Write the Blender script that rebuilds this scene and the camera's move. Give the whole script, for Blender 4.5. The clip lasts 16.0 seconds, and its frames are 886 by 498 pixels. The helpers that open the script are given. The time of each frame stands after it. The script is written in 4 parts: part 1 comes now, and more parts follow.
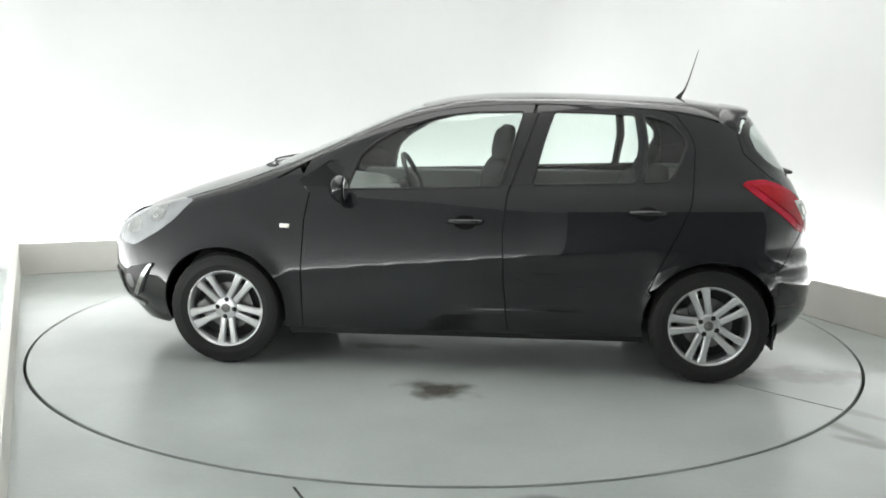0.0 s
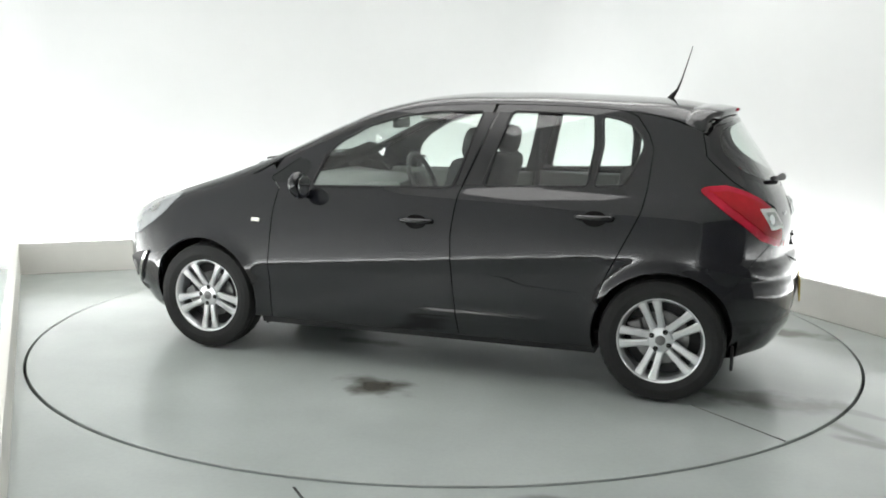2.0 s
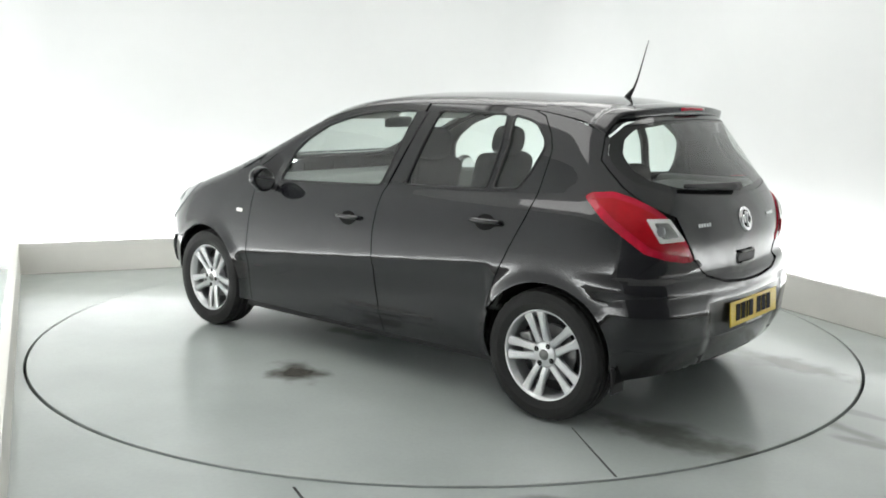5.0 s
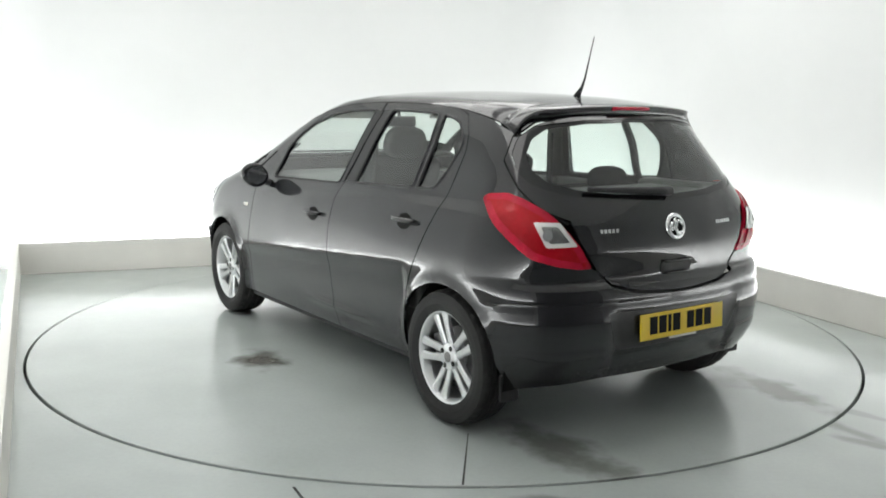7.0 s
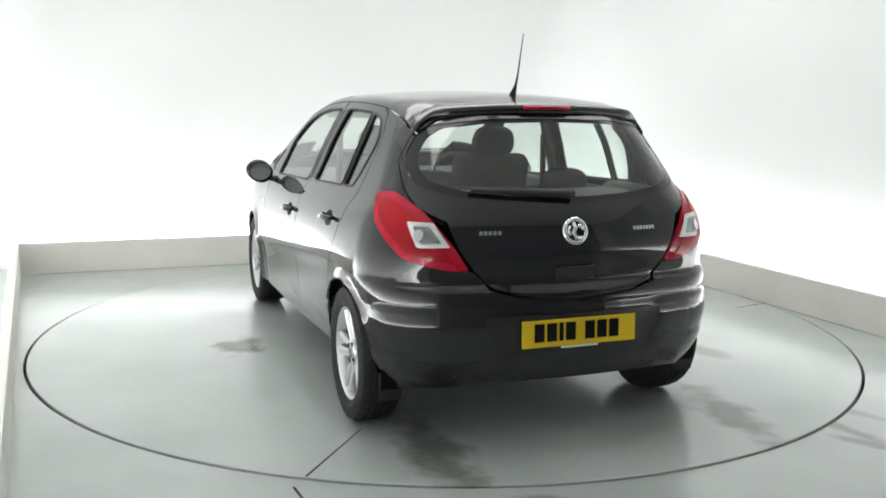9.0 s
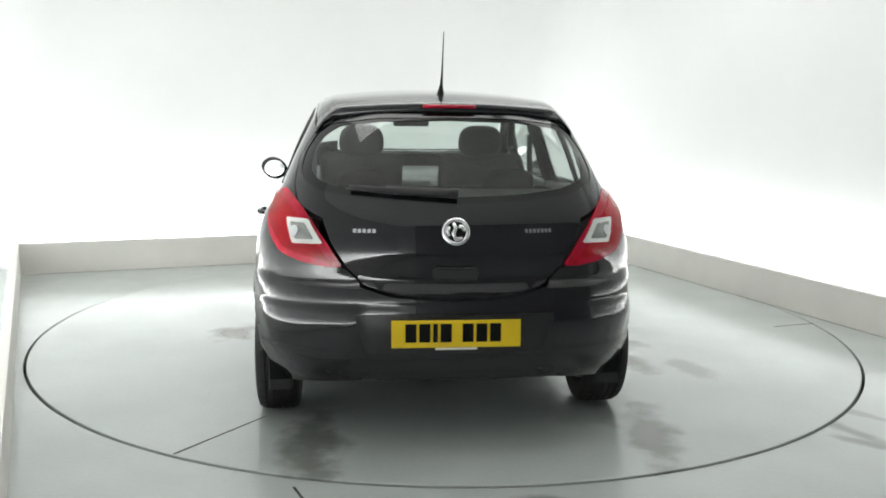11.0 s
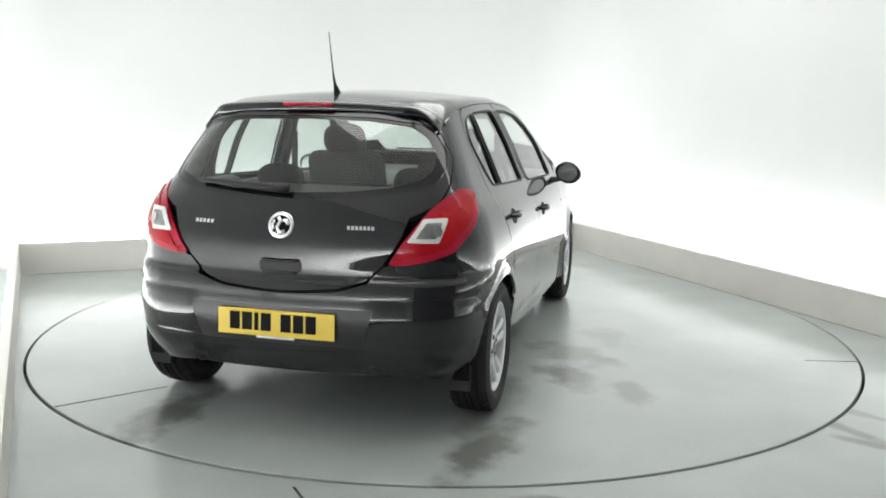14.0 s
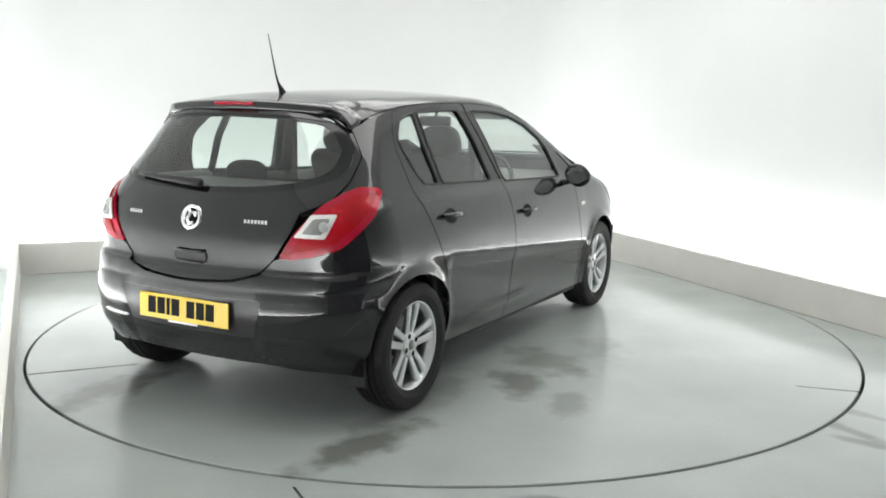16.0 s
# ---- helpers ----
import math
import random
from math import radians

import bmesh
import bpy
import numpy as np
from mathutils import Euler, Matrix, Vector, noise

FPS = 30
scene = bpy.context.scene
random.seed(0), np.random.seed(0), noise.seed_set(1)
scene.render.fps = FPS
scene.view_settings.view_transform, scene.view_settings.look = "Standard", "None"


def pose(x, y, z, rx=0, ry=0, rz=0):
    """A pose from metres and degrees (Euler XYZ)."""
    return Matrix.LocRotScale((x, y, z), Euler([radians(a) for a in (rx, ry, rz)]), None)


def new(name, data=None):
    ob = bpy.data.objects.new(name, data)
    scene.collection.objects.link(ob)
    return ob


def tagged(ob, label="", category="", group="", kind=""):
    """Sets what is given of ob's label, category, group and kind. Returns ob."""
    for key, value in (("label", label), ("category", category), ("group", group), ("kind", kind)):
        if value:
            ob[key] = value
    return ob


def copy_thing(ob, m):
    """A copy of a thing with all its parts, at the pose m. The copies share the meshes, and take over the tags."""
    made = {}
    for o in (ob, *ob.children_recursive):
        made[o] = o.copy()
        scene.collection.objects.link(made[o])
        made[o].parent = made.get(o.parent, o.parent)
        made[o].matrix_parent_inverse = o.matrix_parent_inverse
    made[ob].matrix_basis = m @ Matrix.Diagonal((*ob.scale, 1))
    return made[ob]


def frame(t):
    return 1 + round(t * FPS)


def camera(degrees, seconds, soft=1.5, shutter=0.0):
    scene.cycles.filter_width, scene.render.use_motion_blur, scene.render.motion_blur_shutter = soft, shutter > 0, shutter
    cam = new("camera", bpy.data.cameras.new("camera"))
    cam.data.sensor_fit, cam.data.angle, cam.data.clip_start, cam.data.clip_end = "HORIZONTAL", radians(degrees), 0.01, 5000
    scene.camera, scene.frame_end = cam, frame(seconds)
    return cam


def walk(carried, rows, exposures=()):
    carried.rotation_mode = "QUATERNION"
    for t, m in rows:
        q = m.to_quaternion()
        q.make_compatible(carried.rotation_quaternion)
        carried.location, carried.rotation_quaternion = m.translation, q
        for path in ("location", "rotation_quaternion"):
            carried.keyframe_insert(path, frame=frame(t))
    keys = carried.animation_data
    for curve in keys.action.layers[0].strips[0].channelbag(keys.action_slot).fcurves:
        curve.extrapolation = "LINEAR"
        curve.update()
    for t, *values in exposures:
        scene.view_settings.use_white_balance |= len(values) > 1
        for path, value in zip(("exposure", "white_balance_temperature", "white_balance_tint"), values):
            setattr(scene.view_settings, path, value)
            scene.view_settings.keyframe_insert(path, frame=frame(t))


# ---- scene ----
from mathutils.geometry import delaunay_2d_cdt

# ---- camera ----
cam = camera(52.258, 16.0, soft=1.8)
EYE = Vector((0.0, -5.5636, 1.414))


def eye_pose():
    pitch, roll, yaw = radians(-9.3975), radians(0.7949), radians(-0.1446)
    fw = Vector((math.sin(yaw) * math.cos(pitch), math.cos(yaw) * math.cos(pitch), math.sin(pitch)))
    rt = Vector((math.cos(yaw), -math.sin(yaw), 0))
    up = rt.cross(fw)
    r2 = rt * math.cos(roll) + up * math.sin(roll)
    u2 = up * math.cos(roll) - rt * math.sin(roll)
    m = Matrix((r2, u2, -fw)).transposed().to_4x4()
    m.translation = EYE
    return m


walk(cam, [(0.0, eye_pose()), (16.0, eye_pose())])

# ---- plan of the studio: inward lines n.p = c of the low light-trough walls ----
N_BACK, C_BACK = Vector((-0.353, 0.936)).normalized(), 2.52
N_RIGHT, C_RIGHT = Vector((0.913, 0.408)).normalized(), 2.43
N_LEFT, C_LEFT = Vector((-0.910, -0.414)).normalized(), 2.46
N_FRONT, C_FRONT = Vector((0.353, -0.936)).normalized(), 6.0
TROUGH, PLINTH_H, PLINTH_T = 0.42, 0.248, 0.05
CEILING = 3.3
TILT = radians(32)
DISC_R = 2.424


def meet(n1, c1, n2, c2):
    d = n1.x * n2.y - n1.y * n2.x
    return Vector(((c1 * n2.y - n1.y * c2) / d, (n1.x * c2 - c1 * n2.x) / d))


LINES = [(N_BACK, C_BACK), (N_RIGHT, C_RIGHT), (N_FRONT, C_FRONT), (N_LEFT, C_LEFT)]


def corners(out):
    """Corners back-right, front-right, front-left, back-left of the plan, moved outwards."""
    res = []
    for i in range(4):
        (n1, c1), (n2, c2) = LINES[i], LINES[(i + 1) % 4]
        res.append(meet(n1, c1 + out, n2, c2 + out))
    return res


# ---- light ----
world = bpy.data.worlds.new("world")
scene.world = world
world.use_nodes = True
world.node_tree.nodes["Background"].inputs[0].default_value = (0.9, 0.95, 1.0, 1)
world.node_tree.nodes["Background"].inputs[1].default_value = 0.0


def area_lamp(name, m, sx, sy, watts, colour=(0.975, 0.98, 0.98)):
    d = bpy.data.lights.new(name, "AREA")
    d.shape, d.size, d.size_y, d.energy, d.color = "RECTANGLE", sx, sy, watts, colour
    ob = new(name, d)
    ob.matrix_world = m
    return ob


def trough_lamp(a, b, n, watts):
    """Tubes in the trough behind a low wall, from a to b, tilted towards the wall."""
    mid = (a + b) / 2 + n * (TROUGH - 0.13)
    d = (b - a).normalized()
    ax = Vector((d.x, d.y, 0))
    az = -Vector((n.x * math.sin(TILT), n.y * math.sin(TILT), math.cos(TILT)))
    ay = az.cross(ax)
    m = Matrix((ax, ay, az)).transposed().to_4x4()
    m.translation = (mid.x, mid.y, 0.13)
    return area_lamp("trough_light", m, (b - a).length * 0.97, 0.12, watts)


PC = corners(0.0)
trough_lamp(PC[3], PC[0], N_BACK, 66)
trough_lamp(PC[0], PC[1], N_RIGHT, 80)
trough_lamp(PC[2], PC[3], N_LEFT, 130)
CEIL_LAMPS = [(-1.15, 0.15), (0.75, 0.95), (-0.45, -1.45), (1.45, -0.65)]
for cx, cy in CEIL_LAMPS:
    area_lamp("ceiling_light_lamp", pose(cx, cy, CEILING - 0.06, 0, 0, 24), 1.9, 1.5, 12.0, (0.98, 0.985, 0.99))
scene.view_settings.exposure = 0.0

# ---- materials ----


def nodes_of(name):
    m = bpy.data.materials.new(name)
    m.use_nodes = True
    nt = m.node_tree
    return m, nt, nt.nodes["Principled BSDF"]


def link(nt, a, b):
    nt.links.new(a, b)


def noise_node(nt, scale, detail=4, rough=0.6, coord="Object", stretch=None):
    tc = nt.nodes.new("ShaderNodeTexCoord")
    n = nt.nodes.new("ShaderNodeTexNoise")
    n.inputs["Scale"].default_value, n.inputs["Detail"].default_value, n.inputs["Roughness"].default_value = scale, detail, rough
    src = tc.outputs[coord]
    if stretch:
        mp = nt.nodes.new("ShaderNodeMapping")
        mp.inputs["Scale"].default_value = stretch
        link(nt, src, mp.inputs[0])
        src = mp.outputs[0]
    link(nt, src, n.inputs["Vector"])
    return n.outputs["Fac"]


def ramp(nt, fac, stops):
    r = nt.nodes.new("ShaderNodeValToRGB")
    els = r.color_ramp.elements
    els[0].position, els[0].color = stops[0][0], (*stops[0][1], 1)
    els[1].position, els[1].color = stops[-1][0], (*stops[-1][1], 1)
    for p, c in stops[1:-1]:
        e = els.new(p)
        e.color = (*c, 1)
    link(nt, fac, r.inputs[0])
    return r.outputs[0]


def bump(nt, b, fac, strength, dist=0.002):
    n = nt.nodes.new("ShaderNodeBump")
    n.inputs["Strength"].default_value, n.inputs["Distance"].default_value = strength, dist
    link(nt, fac, n.inputs["Height"])
    link(nt, n.outputs[0], b.inputs["Normal"])


def plain(name, col, rough=0.5, metal=0.0, var=0.12, scale=30.0, bumps=0.0, coat=0.0, spec=0.5):
    """Colour with grain at two scales, and roughness that varies with it."""
    m, nt, b = nodes_of(name)
    f1 = noise_node(nt, scale)
    f2 = noise_node(nt, scale * 0.12, 3)
    mx = nt.nodes.new("ShaderNodeMath")
    mx.operation = "MULTIPLY_ADD"
    mx.inputs[1].default_value = 0.4
    link(nt, f1, mx.inputs[0])
    link(nt, f2, mx.inputs[2])
    lo, hi = [c * (1 - var) for c in col], [min(1, c * (1 + var)) for c in col]
    link(nt, ramp(nt, mx.outputs[0], [(0.35, lo), (1.0, hi)]), b.inputs["Base Color"])
    b.inputs["Metallic"].default_value = metal
    b.inputs["Specular IOR Level"].default_value = spec
    mr = nt.nodes.new("ShaderNodeMapRange")
    mr.inputs[1].default_value, mr.inputs[2].default_value = 0.3, 1.0
    mr.inputs[3].default_value, mr.inputs[4].default_value = max(0, rough * 0.85), min(1, rough * 1.15)
    link(nt, mx.outputs[0], mr.inputs[0])
    link(nt, mr.outputs[0], b.inputs["Roughness"])
    b.inputs["Coat Weight"].default_value = coat
    b.inputs["Coat Roughness"].default_value = 0.03
    if bumps:
        bump(nt, b, f1, bumps)
    return m


def glass_material(name, tint, gloss=1.0, rough=0.02):
    m = bpy.data.materials.new(name)
    m.use_nodes = True
    nt = m.node_tree
    nt.nodes.remove(nt.nodes["Principled BSDF"])
    out = nt.nodes["Material Output"]
    tr, gl, mix, fr = (nt.nodes.new("ShaderNode" + k) for k in ("BsdfTransparent", "BsdfGlossy", "MixShader", "LayerWeight"))
    power, scale = nt.nodes.new("ShaderNodeMath"), nt.nodes.new("ShaderNodeMath")
    power.operation, power.inputs[1].default_value = "POWER", 4.0
    scale.operation, scale.inputs[1].default_value, scale.inputs[2].default_value = "MULTIPLY_ADD", 0.9, 0.075
    tr.inputs[0].default_value = (*tint, 1)
    gl.inputs["Roughness"].default_value = rough
    gl.inputs[0].default_value = (gloss, gloss, gloss, 1)
    fr.inputs["Blend"].default_value = 0.5
    link(nt, fr.outputs["Facing"], power.inputs[0])
    link(nt, power.outputs[0], scale.inputs[0])
    link(nt, scale.outputs[0], mix.inputs[0])
    link(nt, tr.outputs[0], mix.inputs[1])
    link(nt, gl.outputs[0], mix.inputs[2])
    link(nt, mix.outputs[0], out.inputs[0])
    return m


def glow(name, col, strength):
    m, nt, b = nodes_of(name)
    b.inputs["Base Color"].default_value = (*col, 1)
    b.inputs["Emission Color"].default_value = (*col, 1)
    b.inputs["Emission Strength"].default_value = strength
    return m


def floor_material(name, stains):
    """Painted grey-green concrete: blotches, scuffs, and wet tyre marks that have a shape of their own."""
    m, nt, b = nodes_of(name)
    big = noise_node(nt, 1.2, 3, 0.5)
    fine = noise_node(nt, 45, 5, 0.7)
    col = ramp(nt, big, [(0.3, (0.368, 0.403, 0.388)), (0.7, (0.440, 0.475, 0.460))])

    def mixcol(kind, fac, a, c):
        mx = nt.nodes.new("ShaderNodeMix")
        mx.data_type, mx.blend_type = "RGBA", kind
        if isinstance(fac, float):
            mx.inputs[0].default_value = fac
        else:
            link(nt, fac, mx.inputs[0])
        link(nt, a, mx.inputs[6])
        if isinstance(c, tuple):
            mx.inputs[7].default_value = c
        else:
            link(nt, c, mx.inputs[7])
        return mx.outputs[2]

    col = mixcol("MULTIPLY", 0.35, col, ramp(nt, fine, [(0.3, (0.88, 0.88, 0.88)), (0.6, (1, 1, 1))]))
    tc = nt.nodes.new("ShaderNodeTexCoord")
    warp = nt.nodes.new("ShaderNodeTexNoise")
    warp.inputs["Scale"].default_value, warp.inputs["Detail"].default_value = 6.0, 5
    link(nt, tc.outputs["Object"], warp.inputs["Vector"])
    total = None
    for cx, cy, rx, ry, ang, amount in stains:
        mp = nt.nodes.new("ShaderNodeMapping")
        mp.vector_type = "TEXTURE"
        mp.inputs["Location"].default_value = (cx, cy, 0)
        mp.inputs["Rotation"].default_value = (0, 0, radians(ang))
        mp.inputs["Scale"].default_value = (rx, ry, 1)
        link(nt, tc.outputs["Object"], mp.inputs[0])
        ln = nt.nodes.new("ShaderNodeVectorMath")
        ln.operation = "LENGTH"
        link(nt, mp.outputs[0], ln.inputs[0])
        sm = nt.nodes.new("ShaderNodeMath")
        sm.operation = "MULTIPLY_ADD"
        link(nt, warp.outputs["Fac"], sm.inputs[0])
        sm.inputs[1].default_value = 1.9
        link(nt, ln.outputs["Value"], sm.inputs[2])
        mr = nt.nodes.new("ShaderNodeMapRange")
        mr.interpolation_type = "SMOOTHSTEP"
        mr.inputs[1].default_value, mr.inputs[2].default_value = 1.2, 2.15
        mr.inputs[3].default_value, mr.inputs[4].default_value = amount, 0.0
        link(nt, sm.outputs[0], mr.inputs[0])
        if total is None:
            total = mr.outputs[0]
        else:
            ad = nt.nodes.new("ShaderNodeMath")
            ad.operation = "MAXIMUM"
            link(nt, total, ad.inputs[0])
            link(nt, mr.outputs[0], ad.inputs[1])
            total = ad.outputs[0]
    if total is not None:
        col = mixcol("MIX", total, col, (0.085, 0.080, 0.068, 1))
    link(nt, col, b.inputs["Base Color"])
    mr = nt.nodes.new("ShaderNodeMapRange")
    mr.inputs[1].default_value, mr.inputs[2].default_value = 0.35, 0.65
    mr.inputs[3].default_value, mr.inputs[4].default_value = 0.15, 0.25
    link(nt, noise_node(nt, 2.6, 4, 0.6), mr.inputs[0])
    link(nt, mr.outputs[0], b.inputs["Roughness"])
    b.inputs["Specular IOR Level"].default_value = 0.75
    bump(nt, b, fine, 0.02, 0.001)
    return m


M_WALL = plain("white_wall_paint", (0.735, 0.75, 0.745), 0.75, var=0.02, scale=12, bumps=0.04)
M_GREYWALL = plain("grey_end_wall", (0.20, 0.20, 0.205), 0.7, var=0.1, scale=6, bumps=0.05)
M_CEIL = plain("ceiling_paint", (0.72, 0.72, 0.70), 0.85, var=0.03, scale=8)
M_PLINTH = plain("cream_plinth_paint", (0.67, 0.66, 0.62), 0.55, var=0.10, scale=7, bumps=0.08)
M_DARK = plain("dark_gap", (0.02, 0.021, 0.02), 0.8, var=0.3)
M_DIRT = plain("joint_dirt", (0.13, 0.125, 0.11), 0.85, var=0.6, scale=9)
M_DIFF = glow("light_diffuser", (1.0, 0.985, 0.95), 1.2)
M_WHITE = plain("white_metal", (0.8, 0.8, 0.79), 0.4, var=0.04)

# ---- helpers for meshes ----


def mesh_ob(name, bm, mat, parent=None, smooth=False):
    me = bpy.data.meshes.new(name)
    bm.normal_update()
    bm.to_mesh(me)
    bm.free()
    if mat:
        me.materials.append(mat)
    if smooth:
        for p in me.polygons:
            p.use_smooth = True
    ob = new(name, me)
    if parent:
        ob.parent = parent
    return ob


def part(name, bm, mat, parent, label="", smooth=False):
    ob = mesh_ob(name, bm, mat, parent, smooth)
    if label:
        ob["label"] = label
    return ob


def box(bm, c, size, m=None, bev=0.0):
    bmesh.ops.create_cube(bm, size=1.0)
    bmesh.ops.scale(bm, vec=size, verts=bm.verts)
    if bev:
        bmesh.ops.bevel(bm, geom=list(bm.edges), offset=bev, segments=3, affect="EDGES", profile=0.5)
    t = Matrix.Translation(c)
    if m is not None:
        t = t @ m
    bmesh.ops.transform(bm, matrix=t, verts=bm.verts)
    return bm


def new_box(c, size, bev=0.0, m=None):
    return box(bmesh.new(), c, size, m, bev)


def prism(pts, z0, z1, bev=0.0):
    """Upright prism over a plan polygon."""
    bm = bmesh.new()
    lo = [bm.verts.new((p[0], p[1], z0)) for p in pts]
    hi = [bm.verts.new((p[0], p[1], z1)) for p in pts]
    bm.faces.new(lo[::-1])
    bm.faces.new(hi)
    for i in range(len(pts)):
        j = (i + 1) % len(pts)
        bm.faces.new((lo[i], lo[j], hi[j], hi[i]))
    bmesh.ops.recalc_face_normals(bm, faces=bm.faces)
    if bev:
        bmesh.ops.bevel(bm, geom=list(bm.edges), offset=bev, segments=2, affect="EDGES", profile=0.5)
    return bm


def lathe(profile, axis="Y", seg=64, closed=False):
    """Turns (radius, offset along the axis) round the axis."""
    bm = bmesh.new()
    rings = []
    for r, o in profile:
        ring = []
        for k in range(seg):
            a = 2 * math.pi * k / seg
            p = (r * math.cos(a), o, r * math.sin(a)) if axis == "Y" else (r * math.cos(a), r * math.sin(a), o)
            ring.append(bm.verts.new(p))
        rings.append(ring)
    n = len(rings)
    for i in range(n if closed else n - 1):
        a, b = rings[i], rings[(i + 1) % n]
        for k in range(seg):
            bm.faces.new((a[k], a[(k + 1) % seg], b[(k + 1) % seg], b[k]))
    bmesh.ops.recalc_face_normals(bm, faces=bm.faces)
    return bm


def tube(path, r, seg=8, radii=None):
    """A round bar along a polyline, closed at both ends."""
    bm = bmesh.new()
    pts = [Vector(p) for p in path]
    rings = []
    for i, p in enumerate(pts):
        d = (pts[min(i + 1, len(pts) - 1)] - pts[max(i - 1, 0)]).normalized()
        a = d.orthogonal().normalized() if i == 0 else (rings_a - d * rings_a.dot(d)).normalized()
        rings_a = a
        c = d.cross(a)
        rr = radii[i] if radii else r
        rings.append([bm.verts.new(p + (a * math.cos(2 * math.pi * k / seg) + c * math.sin(2 * math.pi * k / seg)) * rr) for k in range(seg)])
    for a, b in zip(rings, rings[1:]):
        for k in range(seg):
            bm.faces.new((a[k], a[(k + 1) % seg], b[(k + 1) % seg], b[k]))
    bm.faces.new(rings[0][::-1])
    bm.faces.new(rings[-1])
    bmesh.ops.recalc_face_normals(bm, faces=bm.faces)
    return bm


# ---- the studio ----


def fillet(loop, radius, seg=10):
    out = []
    n = len(loop)
    for i in range(n):
        p, a, b = loop[i], loop[i - 1], loop[(i + 1) % n]
        da, db = (a - p).normalized(), (b - p).normalized()
        half = da.angle(db) / 2
        t = radius / math.tan(half)
        bis = (da + db).normalized()
        c = p + bis * (radius / math.sin(half))
        s, e = p + da * t - c, p + db * t - c
        ang = s.angle_signed(e)
        for k in range(seg + 1):
            q = s.copy()
            q.rotate(Matrix.Rotation(-ang * k / seg, 2))
            out.append(c + q)
    return out


def build_studio():
    inner = fillet(corners(TROUGH), 0.7, 32)
    outer = fillet(corners(TROUGH + 0.12), 0.82, 32)
    bm = bmesh.new()
    n = len(inner)
    rows = [[bm.verts.new((p.x, p.y, z)) for p in src] for src, z in ((inner, -0.02), (inner, CEILING), (outer, CEILING), (outer, -0.02))]
    for a, b in ((0, 1), (1, 2), (2, 3), (3, 0)):
        for i in range(n):
            j = (i + 1) % n
            bm.faces.new((rows[a][i], rows[a][j], rows[b][j], rows[b][i]))
    bmesh.ops.recalc_face_normals(bm, faces=bm.faces)
    w = mesh_ob("wall_cyclorama", bm, M_WALL, smooth=False)
    tagged(w, "smooth white painted studio wall with rounded corners", "wall", kind="structure")
    c = mesh_ob("ceiling", prism([(p.x, p.y) for p in corners(TROUGH + 0.12)], CEILING + 0.004, CEILING + 0.1), M_CEIL)
    tagged(c, "plain white studio ceiling", "ceiling", kind="structure")
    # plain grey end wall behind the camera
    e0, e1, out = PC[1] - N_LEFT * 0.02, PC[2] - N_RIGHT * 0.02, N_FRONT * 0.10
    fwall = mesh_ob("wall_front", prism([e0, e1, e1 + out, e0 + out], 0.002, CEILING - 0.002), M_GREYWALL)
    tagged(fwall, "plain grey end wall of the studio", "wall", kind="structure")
    ins, outs = corners(0.0), corners(PLINTH_T)
    names = ("plinth_right", "plinth_front", "plinth_left", "plinth_back")
    for i, nm in enumerate(names):
        j = (i + 1) % 4
        if nm == "plinth_front":
            continue
        a, b, c2, d = ins[i], ins[j], outs[j], outs[i]
        sh = (b - a).normalized() * 0.0015
        ob = mesh_ob(nm, prism([a + sh, b - sh, c2 - sh, d + sh], -0.003, PLINTH_H, 0.004), M_PLINTH)
        tagged(ob, "low cream painted wall hiding the uplights", "low wall", kind="structure")
        if nm != "plinth_left":
            gap = -(N_BACK if nm == "plinth_back" else N_RIGHT) * (0.010 if nm == "plinth_back" else 0.007)
            cut = (b - a) * (0.02 if nm == "plinth_back" else 0.12)
            jn = mesh_ob("floor_joint", prism([a + cut + gap, b - cut + gap, b - cut, a + cut], -0.004, 0.0012), M_DIRT)
            tagged(jn, "dirty dark joint along the foot of the low wall", "floor joint", kind="structure")
    # floor with a round hole for the turntable
    bm = bmesh.new()
    seg = 160
    circ = [Vector((math.cos(2 * math.pi * k / seg), math.sin(2 * math.pi * k / seg))) for k in range(seg)]
    cs = corners(TROUGH + 0.12)
    ring = [bm.verts.new((p.x * DISC_R, p.y * DISC_R, 0)) for p in circ]
    low = [bm.verts.new((p.x * DISC_R, p.y * DISC_R, -0.06)) for p in circ]

    def edge_hit(d):
        best = 1e9
        for nn, cc in LINES:
            k = nn.dot(d)
            if k > 1e-6:
                best = min(best, (cc + TROUGH + 0.12) / k)
        return d * best

    far = [bm.verts.new((*edge_hit(p), 0)) for p in circ]
    for k in range(seg):
        j = (k + 1) % seg
        bm.faces.new((ring[k], ring[j], far[j], far[k]))
        bm.faces.new((low[k], low[j], ring[j], ring[k]))
    for q in cs:
        v = bm.verts.new((q.x, q.y, 0))
        k = min(range(seg), key=lambda i: -(circ[i].dot(q.normalized())))
        ks = sorted(range(seg), key=lambda i: (far[i].co.xy - q).length)[:2]
        ks.sort()
        bm.faces.new((v, far[ks[0]], far[ks[1]]))
    bmesh.ops.recalc_face_normals(bm, faces=bm.faces)
    f = mesh_ob("floor", bm, floor_material("painted_floor", FIXED_STAINS))
    tagged(f, "worn grey-green painted concrete studio floor", "floor", kind="structure")
    pit = mesh_ob("floor_pit", lathe([(0.01, -0.07), (DISC_R + 0.05, -0.07)], "Z", 96), M_DARK)
    tagged(pit, "dark pit under the turntable gap", "floor", kind="structure")
